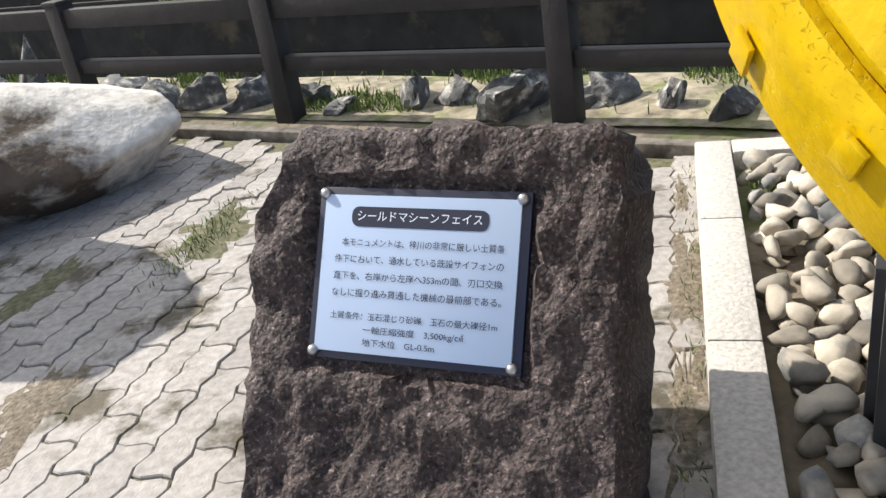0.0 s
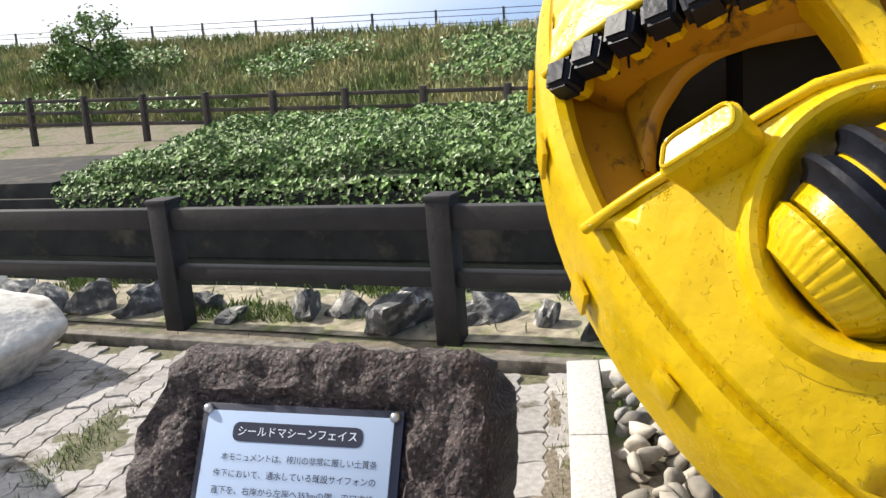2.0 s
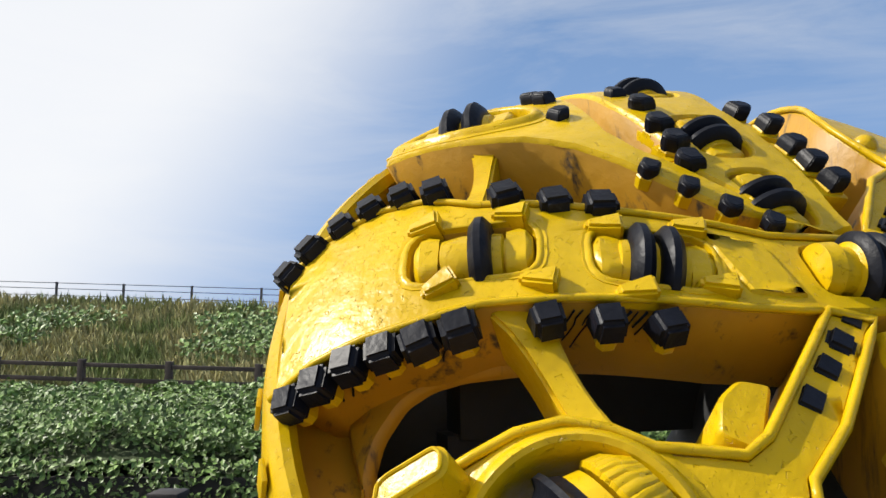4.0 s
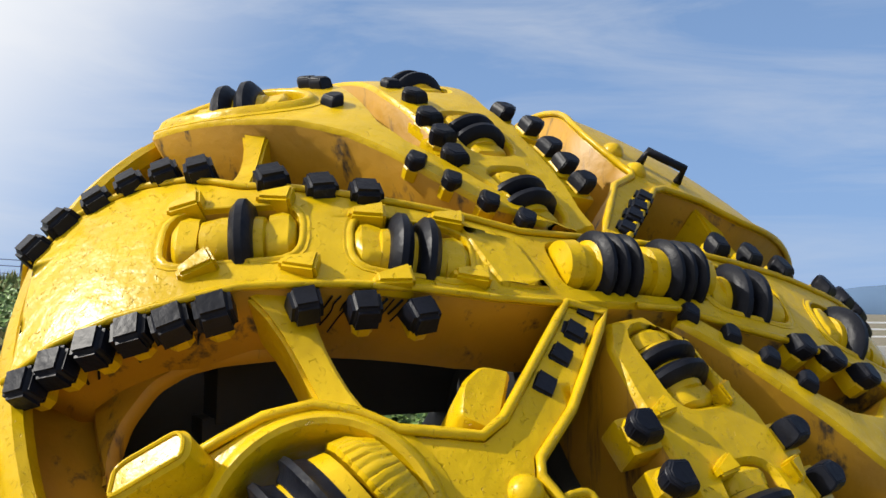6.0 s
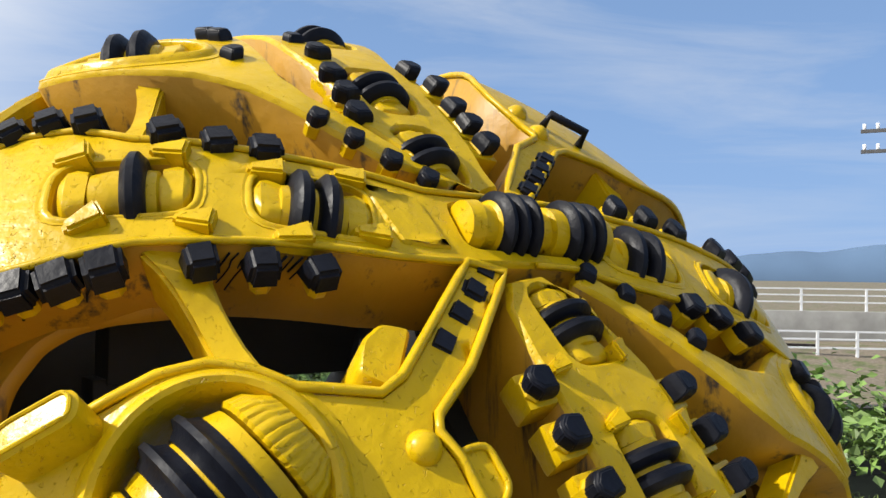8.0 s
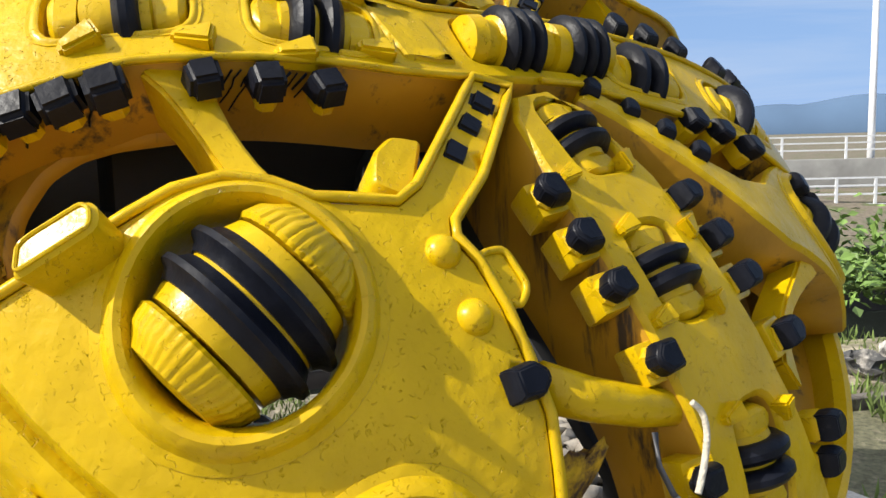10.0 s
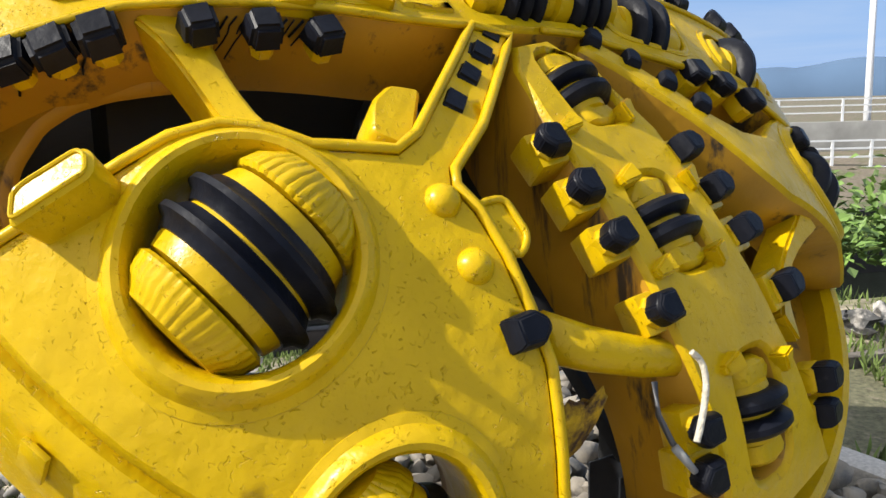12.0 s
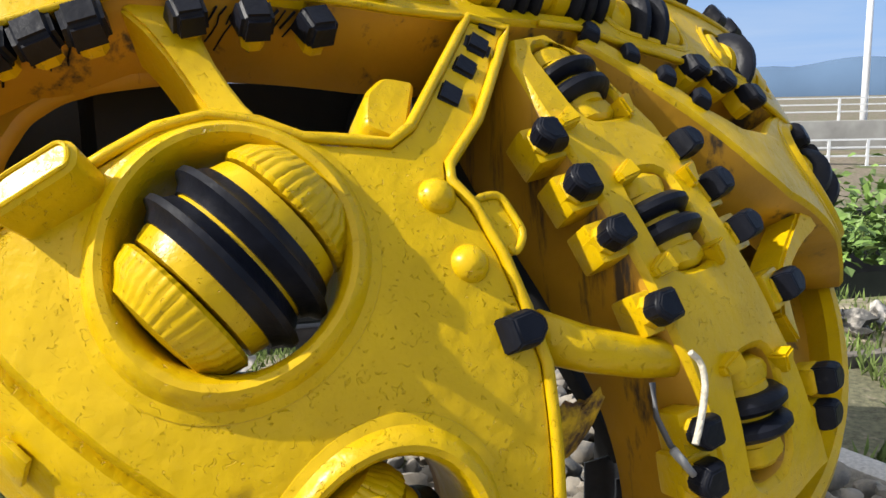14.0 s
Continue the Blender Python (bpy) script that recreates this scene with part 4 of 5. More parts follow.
def stone_block():
    b = bmesh.new()
    total = []
    for i in range(len(OUT)):
        a, c = Vector(OUT[i]), Vector(OUT[(i + 1) % len(OUT)])
        k = max(1, int((c - a).length / 0.022))
        total += [a.lerp(c, j / k) for j in range(k)]
    mid = Vector((0.02, -0.2))
    rings = []
    layers = [(1.0, -0.50), (1.03, -0.38), (1.03, -0.26), (1.03, -0.15), (1.02, -0.06), (1.0, 0.0), (0.975, 0.028)]
    layers += [(0.975 - 0.975 * k / 30, 0.03) for k in range(1, 30)]
    for li, (s, z) in enumerate(layers):
        ring = []
        for p in total:
            q = mid + (p - mid) * s
            x, y, zz = q.x, q.y, z
            nn = noise.noise(Vector((x * 9, y * 9, z * 9))) * 0.02 + noise.noise(Vector((x * 26, y * 20, z * 26))) * 0.014 + noise.noise(Vector((x * 55, y * 45, z * 55))) * 0.008
            if li < 6:
                d = (p - mid).normalized()
                x, y = x + d.x * nn * 1.6, y + d.y * nn * 1.6
            else:
                flat = abs(x) < 0.275 and abs(y) < 0.225
                zz = z + nn * 1.3 if not flat else 0.0
            ring.append(b.verts.new((x, y, zz)))
        rings.append(ring)
    for A, B in zip(rings, rings[1:]):
        m = len(A)
        for i in range(m):
            b.faces.new((A[i], A[(i + 1) % m], B[(i + 1) % m], B[i]))
    b.faces.new(rings[-1])
    b.faces.new(rings[0][::-1])
    bmesh.ops.recalc_face_normals(b, faces=b.faces)
    return b


part("block", stone_block(), STONE, stone, sharp=60)
PW, PH = 0.484, 0.373
plaque = thing("plaque", "pale plaque with the sky's blue painted in, dark printed text, framed black, on stone", "plaque", ST_M)
part("backing", box(-PW / 2 - 0.011, PW / 2 + 0.015, -PH / 2 - 0.011, PH / 2 + 0.012, -0.004, 0.018, 0.003), INK, plaque, "black backing frame")
part("panel", box(-PW / 2 + 0.006, PW / 2 - 0.006, -PH / 2 + 0.006, PH / 2 - 0.006, 0.012, 0.024, 0.002), PANEL, plaque, "glossy pale panel with the sky's blue in its colour")
for x in (-1, 1):
    for y in (-1, 1):
        b = bmesh.new()
        bmesh.ops.create_uvsphere(b, u_segments=16, v_segments=8, radius=0.014, matrix=Matrix.Translation((x * (PW / 2 - 0.004), y * (PH / 2 - 0.004), 0.022)))
        part("bolt", b, CHROME, plaque, "round metal bolt head")


def text(body, x, y, size, mat, parent, name="lettering", width=None):
    cu = bpy.data.curves.new(name, "FONT")
    cu.body, cu.size, cu.align_x, cu.align_y = body, size, "LEFT", "CENTER"
    tmp = bpy.data.objects.new(name, cu)
    scene.collection.objects.link(tmp)
    bpy.context.view_layer.update()
    me = bpy.data.meshes.new_from_object(tmp.evaluated_get(bpy.context.evaluated_depsgraph_get()))
    bpy.data.objects.remove(tmp)
    xs = [v.co.x for v in me.vertices] or [0, 1]
    k = width / (max(xs) - min(xs)) if width else 1.0
    for v in me.vertices:
        v.co.x = (v.co.x - min(xs)) * k
    me.materials.append(mat)
    o = new(name, me)
    o.parent = parent
    o.matrix_local = Matrix.Translation((x, y, 0.0258))
    return o


b = bmesh.new()
pill = rounded([(-0.165, 0.108), (0.165, 0.108), (0.165, 0.154), (-0.165, 0.154)], 0.03, 6)
b.faces.new([b.verts.new((x, y, 0.0252)) for x, y in pill])
r = bmesh.ops.extrude_face_region(b, geom=b.faces[:])
for v in r["geom"]:
    if isinstance(v, bmesh.types.BMVert):
        v.co.z -= 0.001
bmesh.ops.recalc_face_normals(b, faces=b.faces)
part("title_bar", b, INK, plaque, "dark rounded title bar")
text("シールドマシーンフェイス", -0.15, 0.131, 0.026, LETTER, plaque, width=0.30)
for i, (body, x0, x1) in enumerate((("本モニュメントは、梓川の非常に厳しい土質条", -0.185, 0.205), ("件下において、通水している既設サイフォンの", -0.20, 0.205),
                                    ("直下を、右岸から左岸へ353mの間、刃口交換", -0.20, 0.205), ("なしに掘り進み貫通した機械の最前部である。", -0.20, 0.205))):
    text(body, x0, 0.070 - i * 0.0385, 0.02, INK, plaque, width=x1 - x0)
for body, x0, y0, wd in (("土質条件：玉石混じり砂礫　玉石の最大礫径1m", -0.20, -0.098, 0.40), ("一軸圧縮強度　3,500kg/㎠", -0.115, -0.128, 0.24), ("地下水位　GL-0.5m", -0.115, -0.156, 0.175)):
    text(body, x0, y0, 0.0185, INK, plaque, width=wd)

# ---- boulders ----
for nm, loc, size, seed, rz in (("boulder", (-0.72, 5.72, 0.20), (1.42, 0.90, 0.50), 5, -22), ("standing_stone", (-1.22, 4.88, 0.85), (0.56, 0.50, 1.05), 9, 20)):
    b = lump(size, seed, 5, 0.18, 1.3)
    if nm == "boulder":
        # an overhanging belly, and a top that falls to one end
        for v in b.verts:
            k = min(1.0, max(0.0, (0.08 - v.co.z) / 0.30))
            v.co.x *= 1 - 0.16 * k
            v.co.y *= 1 - 0.50 * k
            v.co.z *= 1 - 0.16 * v.co.x / size[0]
            v.co.z += 0.012 * noise.noise(v.co * 7) + 0.006 * noise.noise(v.co * 19)
    o = link(nm, b, BOULDER, sharp=50)
    o.matrix_world = Matrix.Translation(loc) @ Matrix.Rotation(radians(rz), 4, "Z")
    tagged(o, "large pale weathered boulder on the paving" if nm == "boulder" else "tall pale upright stone beside the boulder", "boulder")
rnd = random.Random(11)
for i in range(34):
    a = -7.5 + i * 0.42 + rnd.uniform(-0.1, 0.1)
    s = rnd.choice((0.13, 0.17, 0.20, 0.24, 0.33))
    o = link("rock", lump((s * rnd.uniform(1.0, 1.7), s * rnd.uniform(0.8, 1.1), s * rnd.uniform(0.8, 1.2)), 40 + i, 3, 0.7, 2.2, False, 0.36), ROCK, sharp=10)
    o.matrix_world = Matrix.Translation(fg(a, 0.24 + rnd.uniform(-0.08, 0.10), s * 0.3)) @ Matrix.Rotation(rnd.uniform(0, 6), 4, "Z")
    tagged(o, "dark angular rock edging the verge", "rock", "rocks along the verge")


# ---- leaves and grass ----
def leaf_mass(name, place, count, size, mat, seed, parent=None, blade=False):
    """Many small leaves or blades in one mesh; place(rnd) gives a point and the way that the leaf faces."""
    rnd = random.Random(seed)
    verts, faces = [], []
    for _ in range(count):
        p, up = place(rnd)
        s = size * rnd.uniform(0.6, 1.4)
        if blade:
            d = Vector((rnd.gauss(0, 0.35), rnd.gauss(0, 0.35), 1)).normalized()
            q = Vector((rnd.gauss(0, 1), rnd.gauss(0, 1), 0)).normalized() * s * 0.07
            k = len(verts)
            verts += [p - q, p + q, p + d * s * 0.6 + q * 0.7, p + d * s + d.cross(q).normalized() * s * 0.15]
            faces.append((k, k + 1, k + 2, k + 3))
        else:
            nrm = (up + Vector((rnd.gauss(0, 0.5), rnd.gauss(0, 0.5), rnd.gauss(0, 0.4)))).normalized()
            x = nrm.cross(Vector((rnd.gauss(0, 1), rnd.gauss(0, 1), rnd.gauss(0, 1)))).normalized()
            y = nrm.cross(x)
            k = len(verts)
            verts += [p - x * s * 0.5, p - y * s * 0.33 + nrm * s * 0.1, p + x * s * 0.5, p + y * s * 0.33 + nrm * s * 0.1]
            faces.append((k, k + 1, k + 2, k + 3))
    me = bpy.data.meshes.new(name)
    me.from_pydata([tuple(v) for v in verts], [], faces)
    me.materials.append(mat)
    o = new(name, me)
    if parent:
        o.parent = parent
    return o


def hedge_point(rnd):
    a = rnd.uniform(-11, 10)
    g = 7.3 + 4.7 * rnd.random()
    t = (g - 7.3) / 4.7
    edge = min(1.0, max(0.15, (a + 11) / 2.0))
    top = (0.05 + 0.75 * (1 - (2 * t - 1) ** 2) ** 0.5 * 0.5 + 0.35 * t) * edge
    top += 0.30 * noise.noise(Vector((a * 0.55, g * 0.6, 2))) + 0.26 * noise.noise(Vector((a * 1.7, g * 1.7, 5))) + 0.12 * noise.noise(Vector((a * 4.5, g * 4.5, 8)))
    z = -0.38 + max(0.0, top + 0.38) * (1 - rnd.random() ** 2.2 * 0.55)
    if t < 0.06:
        z = rnd.uniform(-0.75, -0.1)
    n = (Vector((0, 0, 0.8)) - G_DIR * (0.9 - t)).normalized()
    return fg(a, g, z), n


# sheet under the leaves, its dark green painting the shade inside the hedge
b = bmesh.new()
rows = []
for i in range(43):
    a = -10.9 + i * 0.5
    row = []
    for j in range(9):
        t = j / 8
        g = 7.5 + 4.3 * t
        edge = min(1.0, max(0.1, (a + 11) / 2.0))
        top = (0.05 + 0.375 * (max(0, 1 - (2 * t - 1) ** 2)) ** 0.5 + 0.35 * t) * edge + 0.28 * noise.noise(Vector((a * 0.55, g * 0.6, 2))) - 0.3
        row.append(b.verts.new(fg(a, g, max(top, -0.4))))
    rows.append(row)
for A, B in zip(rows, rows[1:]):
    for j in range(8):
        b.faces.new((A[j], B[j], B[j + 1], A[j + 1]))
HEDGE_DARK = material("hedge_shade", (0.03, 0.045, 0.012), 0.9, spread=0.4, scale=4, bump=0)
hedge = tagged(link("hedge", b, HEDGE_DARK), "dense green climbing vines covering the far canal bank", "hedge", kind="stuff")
leaf_mass("leaves", hedge_point, 100000, 0.10, LEAF, 3, hedge)


def slope_point(rnd):
    a, g = rnd.uniform(-34, 13), rnd.uniform(16.6, 23.8)
    z = 0.25 + (g - 17) / 3 * 0.95 if g < 20 else 1.2 + (g - 20) / 3.5
    return fg(a, g, max(z, -0.15) + rise(a, g) + 0.1 * rnd.random()), Vector((0, 0, 1))


bank_grass = leaf_mass("bank_grass", slope_point, 60000, 0.38, DRY_GRASS, 8, None, True)
tagged(bank_grass, "tall dry green and brown grass on the embankment", "grass", kind="stuff")


def bush_point(rnd):
    while True:
        a, g = rnd.uniform(-34, 13), rnd.uniform(16.8, 22)
        if noise.noise(Vector((a * 0.25, g * 0.5, 9))) > 0.18:
            break
    z = 0.25 + (g - 17) * 0.317 if g < 20 else 1.2 + (g - 20) * 0.286
    return fg(a, g, z + rise(a, g) + rnd.random() ** 2 * 0.7), Vector((-0.4, -0.5, 0.8))


tagged(leaf_mass("bank_shrubs", bush_point, 22000, 0.16, LEAF, 12), "low green shrubs scattered on the embankment", "shrub", kind="stuff")


def tuft_point(rnd):
    while True:
        a, g = rnd.uniform(-9, 9), rnd.uniform(0.1, 0.95)
        if noise.noise(Vector((a * 1.5, g * 2.0, 1))) > 0.25 or rnd.random() < 0.03:
            return fg(a, g, 0.02), Vector((0, 0, 1))


tagged(leaf_mass("grass_tufts", tuft_point, 6000, 0.07, GRASS, 15, None, True), "short green grass tufts on the verge", "grass", kind="stuff")


def lawn_point(rnd):
    while True:
        c, e = rnd.uniform(-9, 3), rnd.uniform(3.3, 14)
        if noise.noise(Vector((c * 0.5, e * 0.5, 6))) > -0.1:
            return ce(c, e, -0.02), Vector((0, 0, 1))


tagged(leaf_mass("lawn", lawn_point, 30000, 0.12, GRASS, 16, None, True), "rough green grass beyond the bed", "grass", kind="stuff")

# ---- far fence along the path ----
far_fence = thing("far_fence", "brown timber-look fence with three rails along the far path", "fence", Matrix.Translation(fg(0, 13.3, -0.26)) @ Matrix.Rotation(FA, 4, "Z") @ Matrix.Rotation(0.037, 4, "Y"))
for i in range(-14, 8):
    x = i * 1.98
    part("post", box(x - 0.07, x + 0.07, -0.07, 0.07, -0.4, 1.1, 0.01), FAR_WOOD, far_fence)
    for z in (0.35, 0.66, 0.98):
        part("rail", box(x + 0.065, x + 1.915, -0.04, 0.04, z - 0.045, z + 0.045, 0.008), FAR_WOOD, far_fence)
guard = thing("guard_rail", "thin grey steel post and wire rail on top of the embankment", "guard rail", Matrix.Translation(fg(0, 24.2, 1.80)) @ Matrix.Rotation(FA, 4, "Z") @ Matrix.Rotation(0.047, 4, "Y"))
for i in range(-14, 6):
    x = i * 2.5
    part("post", box(x - 0.035, x + 0.035, -0.035, 0.035, -0.1, 1.0), GREY_STEEL, guard)
for z in (0.28, 0.52, 0.76, 0.96):
    part("rail", box(-35, 12.5, -0.012, 0.012, z - 0.012, z + 0.012), GREY_STEEL, guard)


# ---- small tree on the embankment ----
def tree(loc, h, seed, count=2600):
    t = thing("tree", "small leafy green tree on the embankment", "tree", Matrix.Translation(loc))
    rnd = random.Random(seed)
    b = tube([(0, 0, 0), (0.06, 0.02, h * 0.3), (0.0, 0.08, h * 0.6), (0.04, 0.0, h * 0.9)], 0.09, 8, None, False, 0.02)
    clumps = []
    for i in range(16):
        z = h * rnd.uniform(0.3, 0.85)
        a = rnd.uniform(0, 6.28)
        l = h * rnd.uniform(0.18, 0.36)
        e = Vector((math.cos(a) * l, math.sin(a) * l, z + l * 0.6))
        tube([(0.03, 0.03, z), e * 0.5 + Vector((0, 0, z * 0.5)), e], 0.03, 5, b, False, 0.008)
        clumps.append(e)
    clumps.append(Vector((0, 0, h)))
    part("trunk", b, FAR_WOOD, t)

    def at(r):
        c = r.choice(clumps)
        d = Vector((r.gauss(0, 1), r.gauss(0, 1), r.gauss(0, 0.8))) * h * 0.085
        return c + d, (d.normalized() + Vector((0, 0, 0.5)))
    leaf_mass("crown", at, count, 0.15, LEAF, seed, t)


tree(fg(-20.3, 18.5, 0.7), 2.9, 21)
tree(fg(-22.5, 19.5, 1.0), 2.0, 22)


# ---- bridge, railing, pole and mountains ----
BR = Vector((26.0, 4.5, -0.45))
BD = Vector((0.42, -0.907, 0))
BM = Matrix.Translation(BR) @ Matrix.Rotation(math.atan2(BD.y, BD.x), 4, "Z")
bridge = thing("bridge", "grey concrete bridge with a pale parapet over the canal", "bridge", BM)
part("parapet", box(-30, 40, -0.2, 0.15, 0.25, 1.3, 0.02), CONCRETE, bridge)
part("deck", box(-30, 40, 0.15, 6, -0.1, 0.25, 0.02), CONCRETE, bridge)
part("girder", box(-30, 40, 0.6, 1.2, -1.1, -0.35, 0.02), DARK_CONCRETE, bridge)
part("abutment", box(3, 6, 0.5, 6, -2.5, 0.0, 0.02), CONCRETE, bridge)
for i in range(-16, 22):
    part("parapet_post", box(i * 1.8 - 0.03, i * 1.8 + 0.03, -0.05, 0.01, 1.3, 1.95), WHITE, bridge)
for z in (1.55, 1.75, 1.93):
    part("parapet_rail", box(-29, 38, -0.04, 0.0, z - 0.02, z + 0.02), WHITE, bridge)
part("control_box", box(-1.4, -0.5, 0.4, 1.0, 0.25, 1.95, 0.03), CONCRETE, bridge)
rail = thing("white_railing", "white painted steel railing by the bridge", "railing", Matrix.Translation(Vector((22.5, 1.2, -0.55))) @ Matrix.Rotation(math.atan2(BD.y, BD.x), 4, "Z"))
for i in range(-5, 14):
    part("post", box(i * 0.9 - 0.03, i * 0.9 + 0.03, -0.03, 0.03, 0, 1.1), WHITE, rail)
for z in (0.2, 0.45, 0.7, 0.9, 1.08):
    part("rail", box(-4.5, 11.7, -0.02, 0.02, z - 0.02, z + 0.02), WHITE, rail)
part("base", box(-4.5, 11.7, -0.15, 0.15, -0.6, 0.0), WHITE, rail)
# dark box added where only shade lies below the base
part("under_rail_shade", box(-4.5, 11.7, -0.05, 0.6, -1.9, -0.62), DARK_CONCRETE, rail, "dark box standing in for the shade under the railing")
pole = thing("utility_pole", "tall pale concrete utility pole with crossarms", "utility pole", Matrix.Translation((28.17, 0.6, -1.4)))
part("mast", tube([(0, 0, 0), (0, 0, 8.2)], 0.115, 14, None, False, 0.08), WHITE, pole)
for z in (6.9, 7.5):
    part("crossarm", box(-0.05, 0.05, -0.8, 0.8, z - 0.05, z + 0.05), GREY_STEEL, pole)
    for y in (-0.7, -0.35, 0.35, 0.7):
        part("insulator", tube([(0, y, z), (0, y, z + 0.22)], 0.05, 8), WHITE, pole)
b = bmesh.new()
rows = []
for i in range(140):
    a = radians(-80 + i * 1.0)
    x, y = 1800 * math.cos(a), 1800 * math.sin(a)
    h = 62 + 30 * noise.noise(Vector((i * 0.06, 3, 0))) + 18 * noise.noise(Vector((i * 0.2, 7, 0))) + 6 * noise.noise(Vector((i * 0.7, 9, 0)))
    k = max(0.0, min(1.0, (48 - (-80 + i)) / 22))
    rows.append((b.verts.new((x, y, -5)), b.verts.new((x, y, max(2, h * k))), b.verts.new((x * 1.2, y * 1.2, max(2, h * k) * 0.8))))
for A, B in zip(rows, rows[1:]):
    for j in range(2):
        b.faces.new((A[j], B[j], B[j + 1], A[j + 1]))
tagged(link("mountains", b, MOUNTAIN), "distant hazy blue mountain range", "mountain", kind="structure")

# ---- rope hanging on the head ----
rope_pts = [HEAD @ dome(u, v, w) for u, v, w in ((-0.153, -0.912, 0.03), (-0.133, -0.932, 0.03), (-0.135, -0.964, 0.03), (-0.154, -0.997, 0.03), (-0.177, -1.029, 0.03), (-0.192, -1.047, 0.03))]
for _ in range(2):
    rope_pts = [rope_pts[0]] + [q for p0, p1 in zip(rope_pts, rope_pts[1:]) for q in (p0.lerp(p1, 0.25), p0.lerp(p1, 0.75))] + [rope_pts[-1]]
tagged(link("rope", tube(rope_pts, 0.0065, 8), ROPE), "pale frayed rope hanging on the yellow bar", "rope")
cable = thing("cable", "thin dark cable with a grey plug hanging beside the rope", "cable")
part("cord", tube([HEAD @ dome(u, v, w) for u, v, w in ((-0.234, -0.94, 0.0), (-0.243, -0.993, 0.0), (-0.222, -1.043, 0.0), (-0.192, -1.075, 0.0))], 0.006, 8), GREY_STEEL, cable)
part("plug", tube([HEAD @ dome(u, v, w) for u, v, w in ((-0.226, -1.049, 0.01), (-0.185, -1.096, 0.01))], 0.009, 10, None, False, 0.007), CONCRETE, cable, "grey plug")

# ---- cobbles in the bed ----
rnd = random.Random(31)
meshes = []
for i in range(12):
    b = lump((1.0, rnd.uniform(0.68, 0.9), rnd.uniform(0.5, 0.68)), 200 + i, 2, 0.5, 2.0, False, 0.40)
    me = bpy.data.meshes.new("cobble")
    for f in b.faces:
        f.smooth = True
    for e in b.edges:
        e.smooth = e.calc_face_angle(0) < 0.42
    b.to_mesh(me)
    b.free()
    me.materials.append(COBBLE)
    meshes.append(me)
cells = []
step = 0.105
for i in range(int(-BED_C / step)):
    for j in range(int(BED_E / step)):
        c, e = -0.2 - (i + 0.5) * step, 0.2 + (j + 0.5) * step
        if c < BED_C + 0.2 or e > BED_E - 0.04:
            continue
        for lv in (0, 1):
            cells.append((c + rnd.uniform(-0.04, 0.04), e + rnd.uniform(-0.04, 0.04), lv))
cells.sort(key=lambda q: (q[1] > 1.5) * 10 + q[1] - q[2] * 0.3)
rest = bmesh.new()
for k, (c, e, lv) in enumerate(cells):
    s = rnd.uniform(0.050, 0.090) * (1.15 if lv else 1.0)
    m = Matrix.Translation(ce(c, e, 0.05 + 0.055 * lv + rnd.uniform(-0.012, 0.012))) @ Euler((rnd.uniform(-0.4, 0.4), rnd.uniform(-0.4, 0.4), rnd.uniform(0, 6.3))).to_matrix().to_4x4() @ Matrix.Scale(s, 4)
    if lv and rnd.random() < 0.12:
        continue
    if k < 420:
        o = new("cobble", meshes[k % 12])
        o.matrix_world = m
        tagged(o, "rounded grey river cobble in the bed", "cobble", "cobbles in the bed")
    else:
        n0 = len(rest.verts)
        rest.from_mesh(meshes[k % 12])
        rest.verts.ensure_lookup_table()
        bmesh.ops.transform(rest, matrix=m, verts=rest.verts[n0:])
tagged(link("cobble_fill", rest, COBBLE), "rounded grey river cobbles filling the bed", "cobbles", kind="stuff")

# ---- interlocking paving blocks ----
base = bmesh.new()
base.faces.new([base.verts.new(p) for p in (fg(-14, -0.41, -0.012), fg(9, -0.41, -0.012), fg(9, -9, -0.012), fg(-14, -9, -0.012))])
bmesh.ops.recalc_face_normals(base, faces=base.faces)
paving = tagged(link("pavement", base, MOSS), "weathered grey interlocking concrete paving with mossy joints", "pavement", kind="structure")


def block_mesh(bm, m):
    """One wavy block, 0.28 by 0.14 m."""
    L, Wd, T = 0.274, 0.134, 0.05
    n = 8
    wave = lambda t: 0.011 * math.sin(4 * math.pi * t)
    low = [(-L / 2 + L * i / n, -Wd / 2 + wave(i / n)) for i in range(n)]
    right = [(L / 2 + 0.8 * wave(0.5 * i / 4), -Wd / 2 + Wd * i / 4) for i in range(4)]
    top = [(L / 2 - L * i / n, Wd / 2 + wave(1 - i / n)) for i in range(n)]
    left = [(-L / 2 + 0.8 * wave(0.5 - 0.5 * i / 4), Wd / 2 - Wd * i / 4) for i in range(4)]
    pts = low + right + top + left
    hi = [bm.verts.new(m @ Vector((x * 0.975, y * 0.96, 0.0))) for x, y in pts]
    mi = [bm.verts.new(m @ Vector((x, y, -0.005))) for x, y in pts]
    lo = [bm.verts.new(m @ Vector((x, y, -T))) for x, y in pts]
    bm.faces.new(hi)
    for A, B in ((mi, hi), (lo, mi)):
        for i in range(len(pts)):
            bm.faces.new((A[i - 1], A[i], B[i], B[i - 1]))


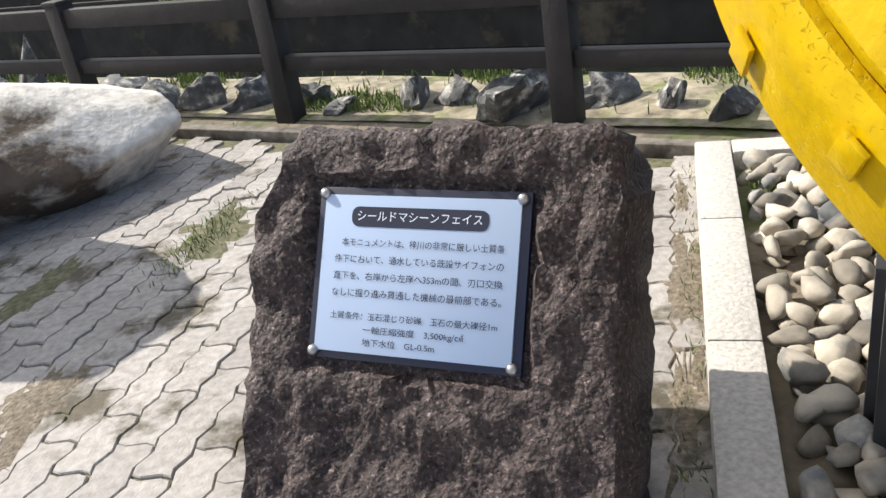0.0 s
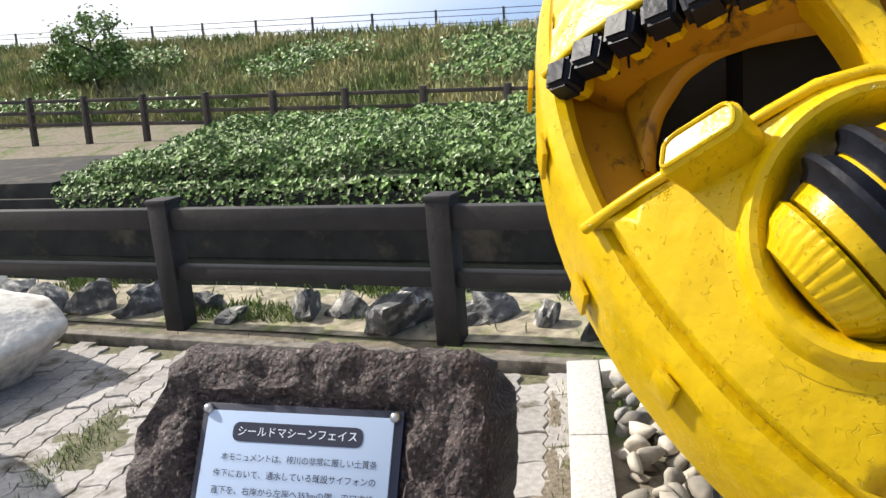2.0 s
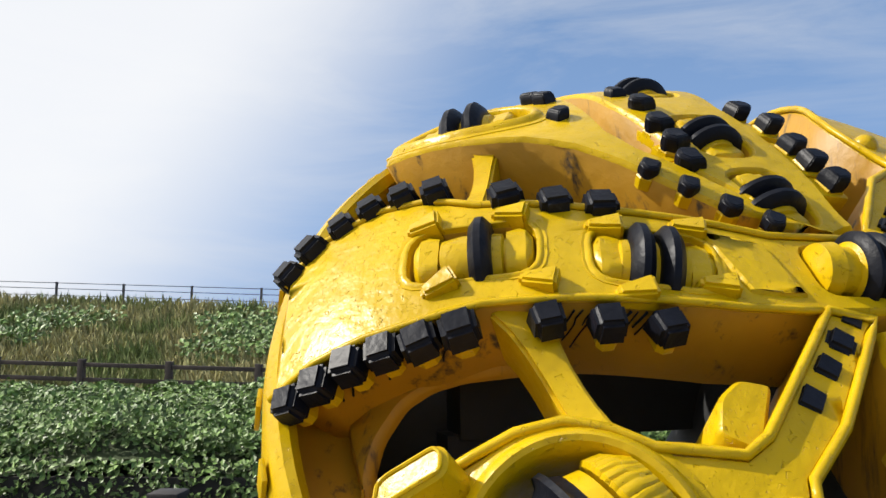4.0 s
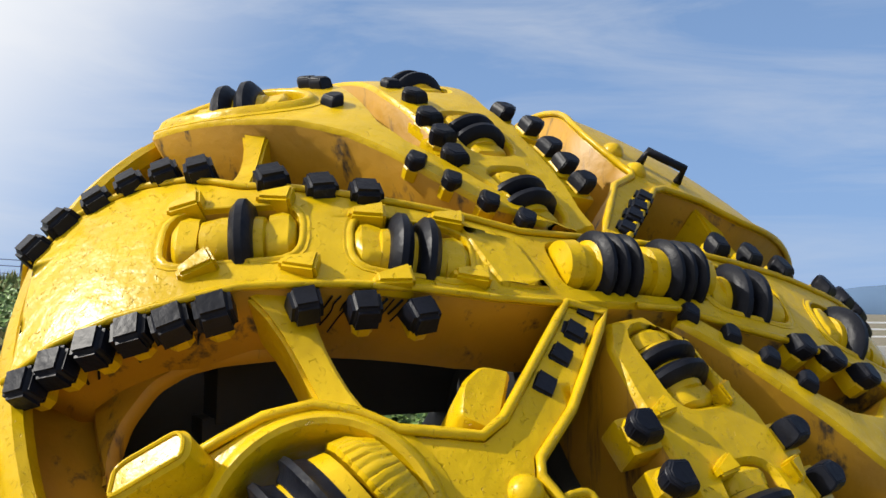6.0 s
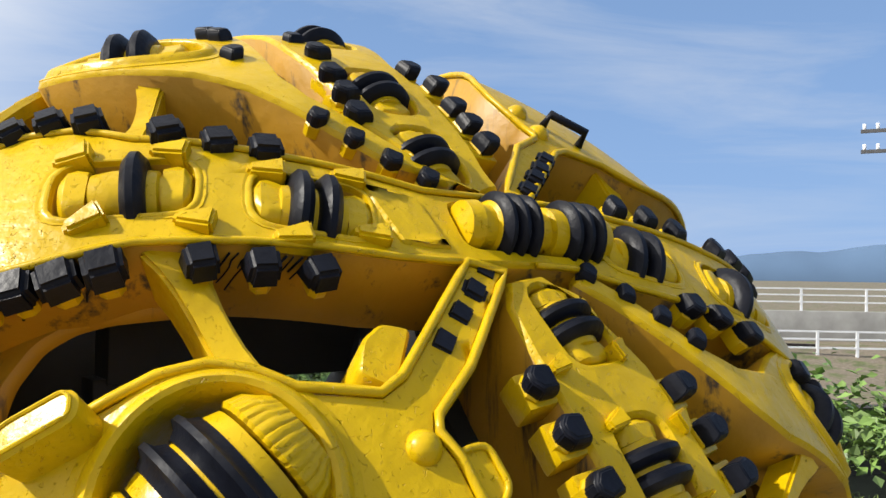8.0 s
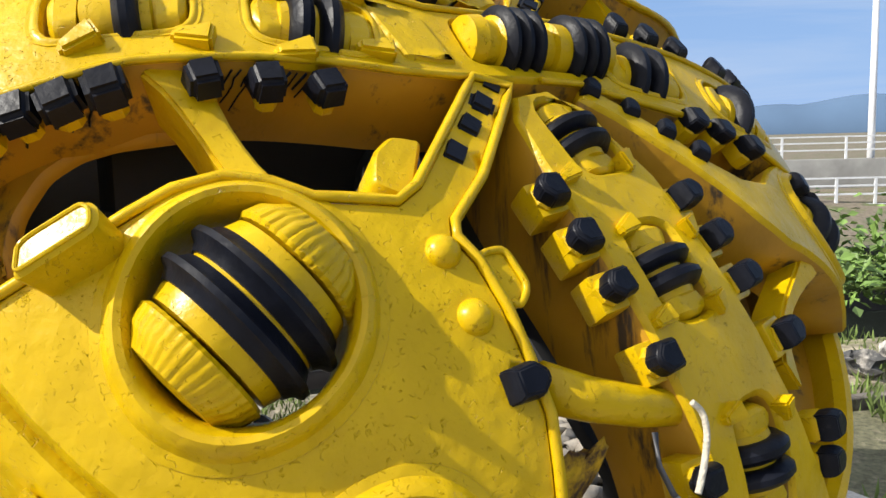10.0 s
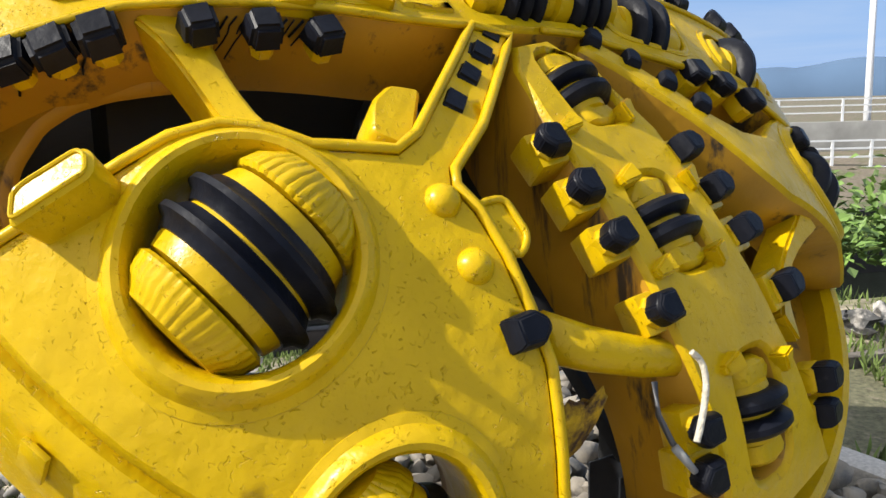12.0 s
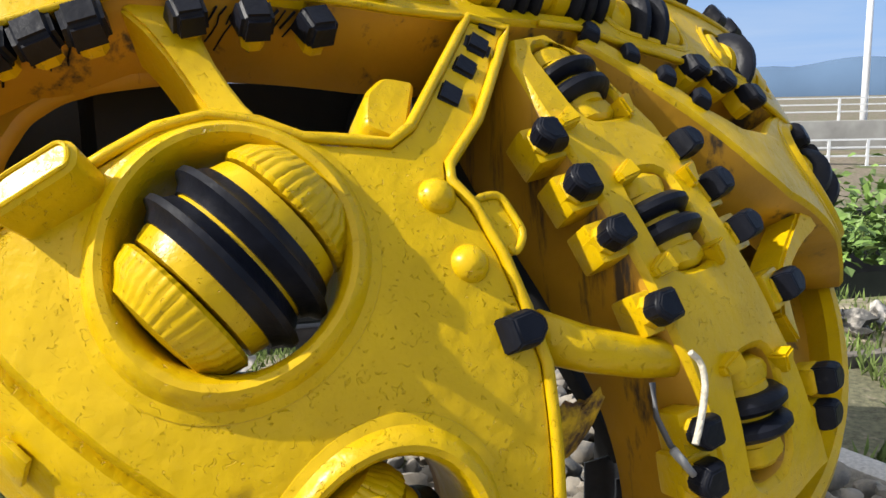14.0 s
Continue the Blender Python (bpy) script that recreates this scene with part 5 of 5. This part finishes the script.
proto = bmesh.new()
block_mesh(proto, Matrix.Identity(4))
bmesh.ops.recalc_face_normals(proto, faces=proto.faces)
block_me = bpy.data.meshes.new("paving_block")
proto.to_mesh(block_me)
proto.free()
block_me.materials.append(PAVER)
PR = math.atan2(C_DIR.y, C_DIR.x)
spots = []
for j in range(-84, 64):
    for i in range(-30, 12):
        e = j * 0.14 - 0.03
        c = i * 0.28 + (0.14 if j % 2 else 0.0) + 0.004 * math.sin(i * 2.3 + j)
        p = ce(c, e)
        q = p - O_F
        g = q.dot(G_DIR)
        if g > -0.45 or g < -8:
            continue
        if e > BED_E + 0.2 or 0.06 < e < BED_E + 0.1 and BED_C + 0.05 < c < -0.04:
            continue
        mossy = noise.noise(Vector((p.x * 1.1, p.y * 1.1, 4)))
        spots.append((p, (p - Vector((0.5, 3.2, 0))).length, mossy))
spots.sort(key=lambda s: s[1])
rnd = random.Random(77)
rest = bmesh.new()
for k, (p, d, mossy) in enumerate(spots):
    m = Matrix.Translation((p.x, p.y, rnd.uniform(-0.004, 0.003) - 0.012 * max(0, mossy - 0.2))) @ Euler((rnd.gauss(0, 0.008), rnd.gauss(0, 0.008), PR + rnd.gauss(0, 0.01))).to_matrix().to_4x4()
    if k < 300:
        o = new("paving_block", block_me)
        o.parent = paving
        o.matrix_world = m
    else:
        block_mesh(rest, m)
bmesh.ops.recalc_face_normals(rest, faces=rest.faces)
o = link("paving_blocks", rest, PAVER_REST, paving, "weathered grey interlocking paving blocks")
o["kind"] = "stuff"


# ---- dirt and weeds on the paving ----
def patch(name, centre, rx, ry, turn, seed, mat, label):
    b = bmesh.new()
    rows = []
    n = 72
    ct, st = math.cos(turn), math.sin(turn)
    for k in (1.0, 0.8, 0.55, 0.25):
        row = []
        for i in range(n):
            a = 2 * math.pi * i / n
            d = k * (1 + (0.55 * noise.noise(Vector((math.cos(a) * 2.2, math.sin(a) * 2.2, seed))) + 0.4 * noise.noise(Vector((math.cos(a) * 6, math.sin(a) * 6, seed + k)))) * (k > 0.3))
            x, y = rx * d * math.cos(a), ry * d * math.sin(a)
            z = -0.008 + 0.014 * (1 - k) ** 0.6 + 0.004 * noise.noise(Vector((x * 9, y * 9, seed)))
            row.append(b.verts.new((centre[0] + x * ct - y * st, centre[1] + x * st + y * ct, z)))
        rows.append(row)
    for A, B in zip(rows, rows[1:]):
        for i in range(n):
            b.faces.new((A[i], A[(i + 1) % n], B[(i + 1) % n], B[i]))
    b.faces.new(rows[-1])
    bmesh.ops.recalc_face_normals(b, faces=b.faces)
    tagged(link(name, b, mat), label, "dirt", kind="stuff")


CT = math.atan2(C_DIR.y, C_DIR.x)
patch("moss_patch", (0.30, 4.30), 0.36, 0.20, CT, 3, MOSS, "green moss grown over the paving")
patch("moss_patch", (-0.40, 3.15), 0.40, 0.16, CT, 5, DIRT, "brown dirt lying on the paving")
patch("moss_patch", (-0.45, 4.2), 0.35, 0.14, CT, 8, MOSS, "green moss grown over the paving")
for c, l, w in ((-1.1, 0.5, 0.10), (-0.35, 0.25, 0.05), (-1.9, 0.45, 0.07), (-2.6, 0.5, 0.06)):
    p = ce(c, -0.06)
    patch("dirt_strip", (p.x, p.y), l, w, CT, 11 + c, DIRT, "brown dirt along the kerb on the paving")


def weed_point(rnd):
    k = rnd.random()
    if k < 0.35:
        p = Vector((0.30, 4.30, 0)) + C_DIR * rnd.gauss(0, 0.22) + E_DIR * rnd.gauss(0, 0.07)
    elif k < 0.6:
        p = fg(rnd.uniform(-5, 4), -0.22 + rnd.gauss(0, 0.06))
    elif k < 0.8:
        p = ce(rnd.uniform(-0.6, -0.15), 0.2 + abs(rnd.gauss(0, 0.1)), 0.06)
    else:
        p = ce(rnd.uniform(-2.8, 0), -0.03 + rnd.gauss(0, 0.03))
    return p, Vector((0, 0, 1))


tagged(leaf_mass("weeds", weed_point, 1200, 0.032, GRASS, 19, None, True), "small green weeds in the paving joints", "weeds", kind="stuff")


def bush2_point(rnd):
    c = ce(rnd.choice((-1.5, 0.5, 2.0)), 7.5) + Vector((0, 0, 0.1))
    d = Vector((rnd.gauss(0, 0.5), rnd.gauss(0, 0.5), abs(rnd.gauss(0, 0.3))))
    return c + d, Vector((0, 0, 1))


tagged(leaf_mass("scrub", bush2_point, 3000, 0.12, LEAF, 27), "low green scrub beyond the bed", "scrub", kind="stuff")
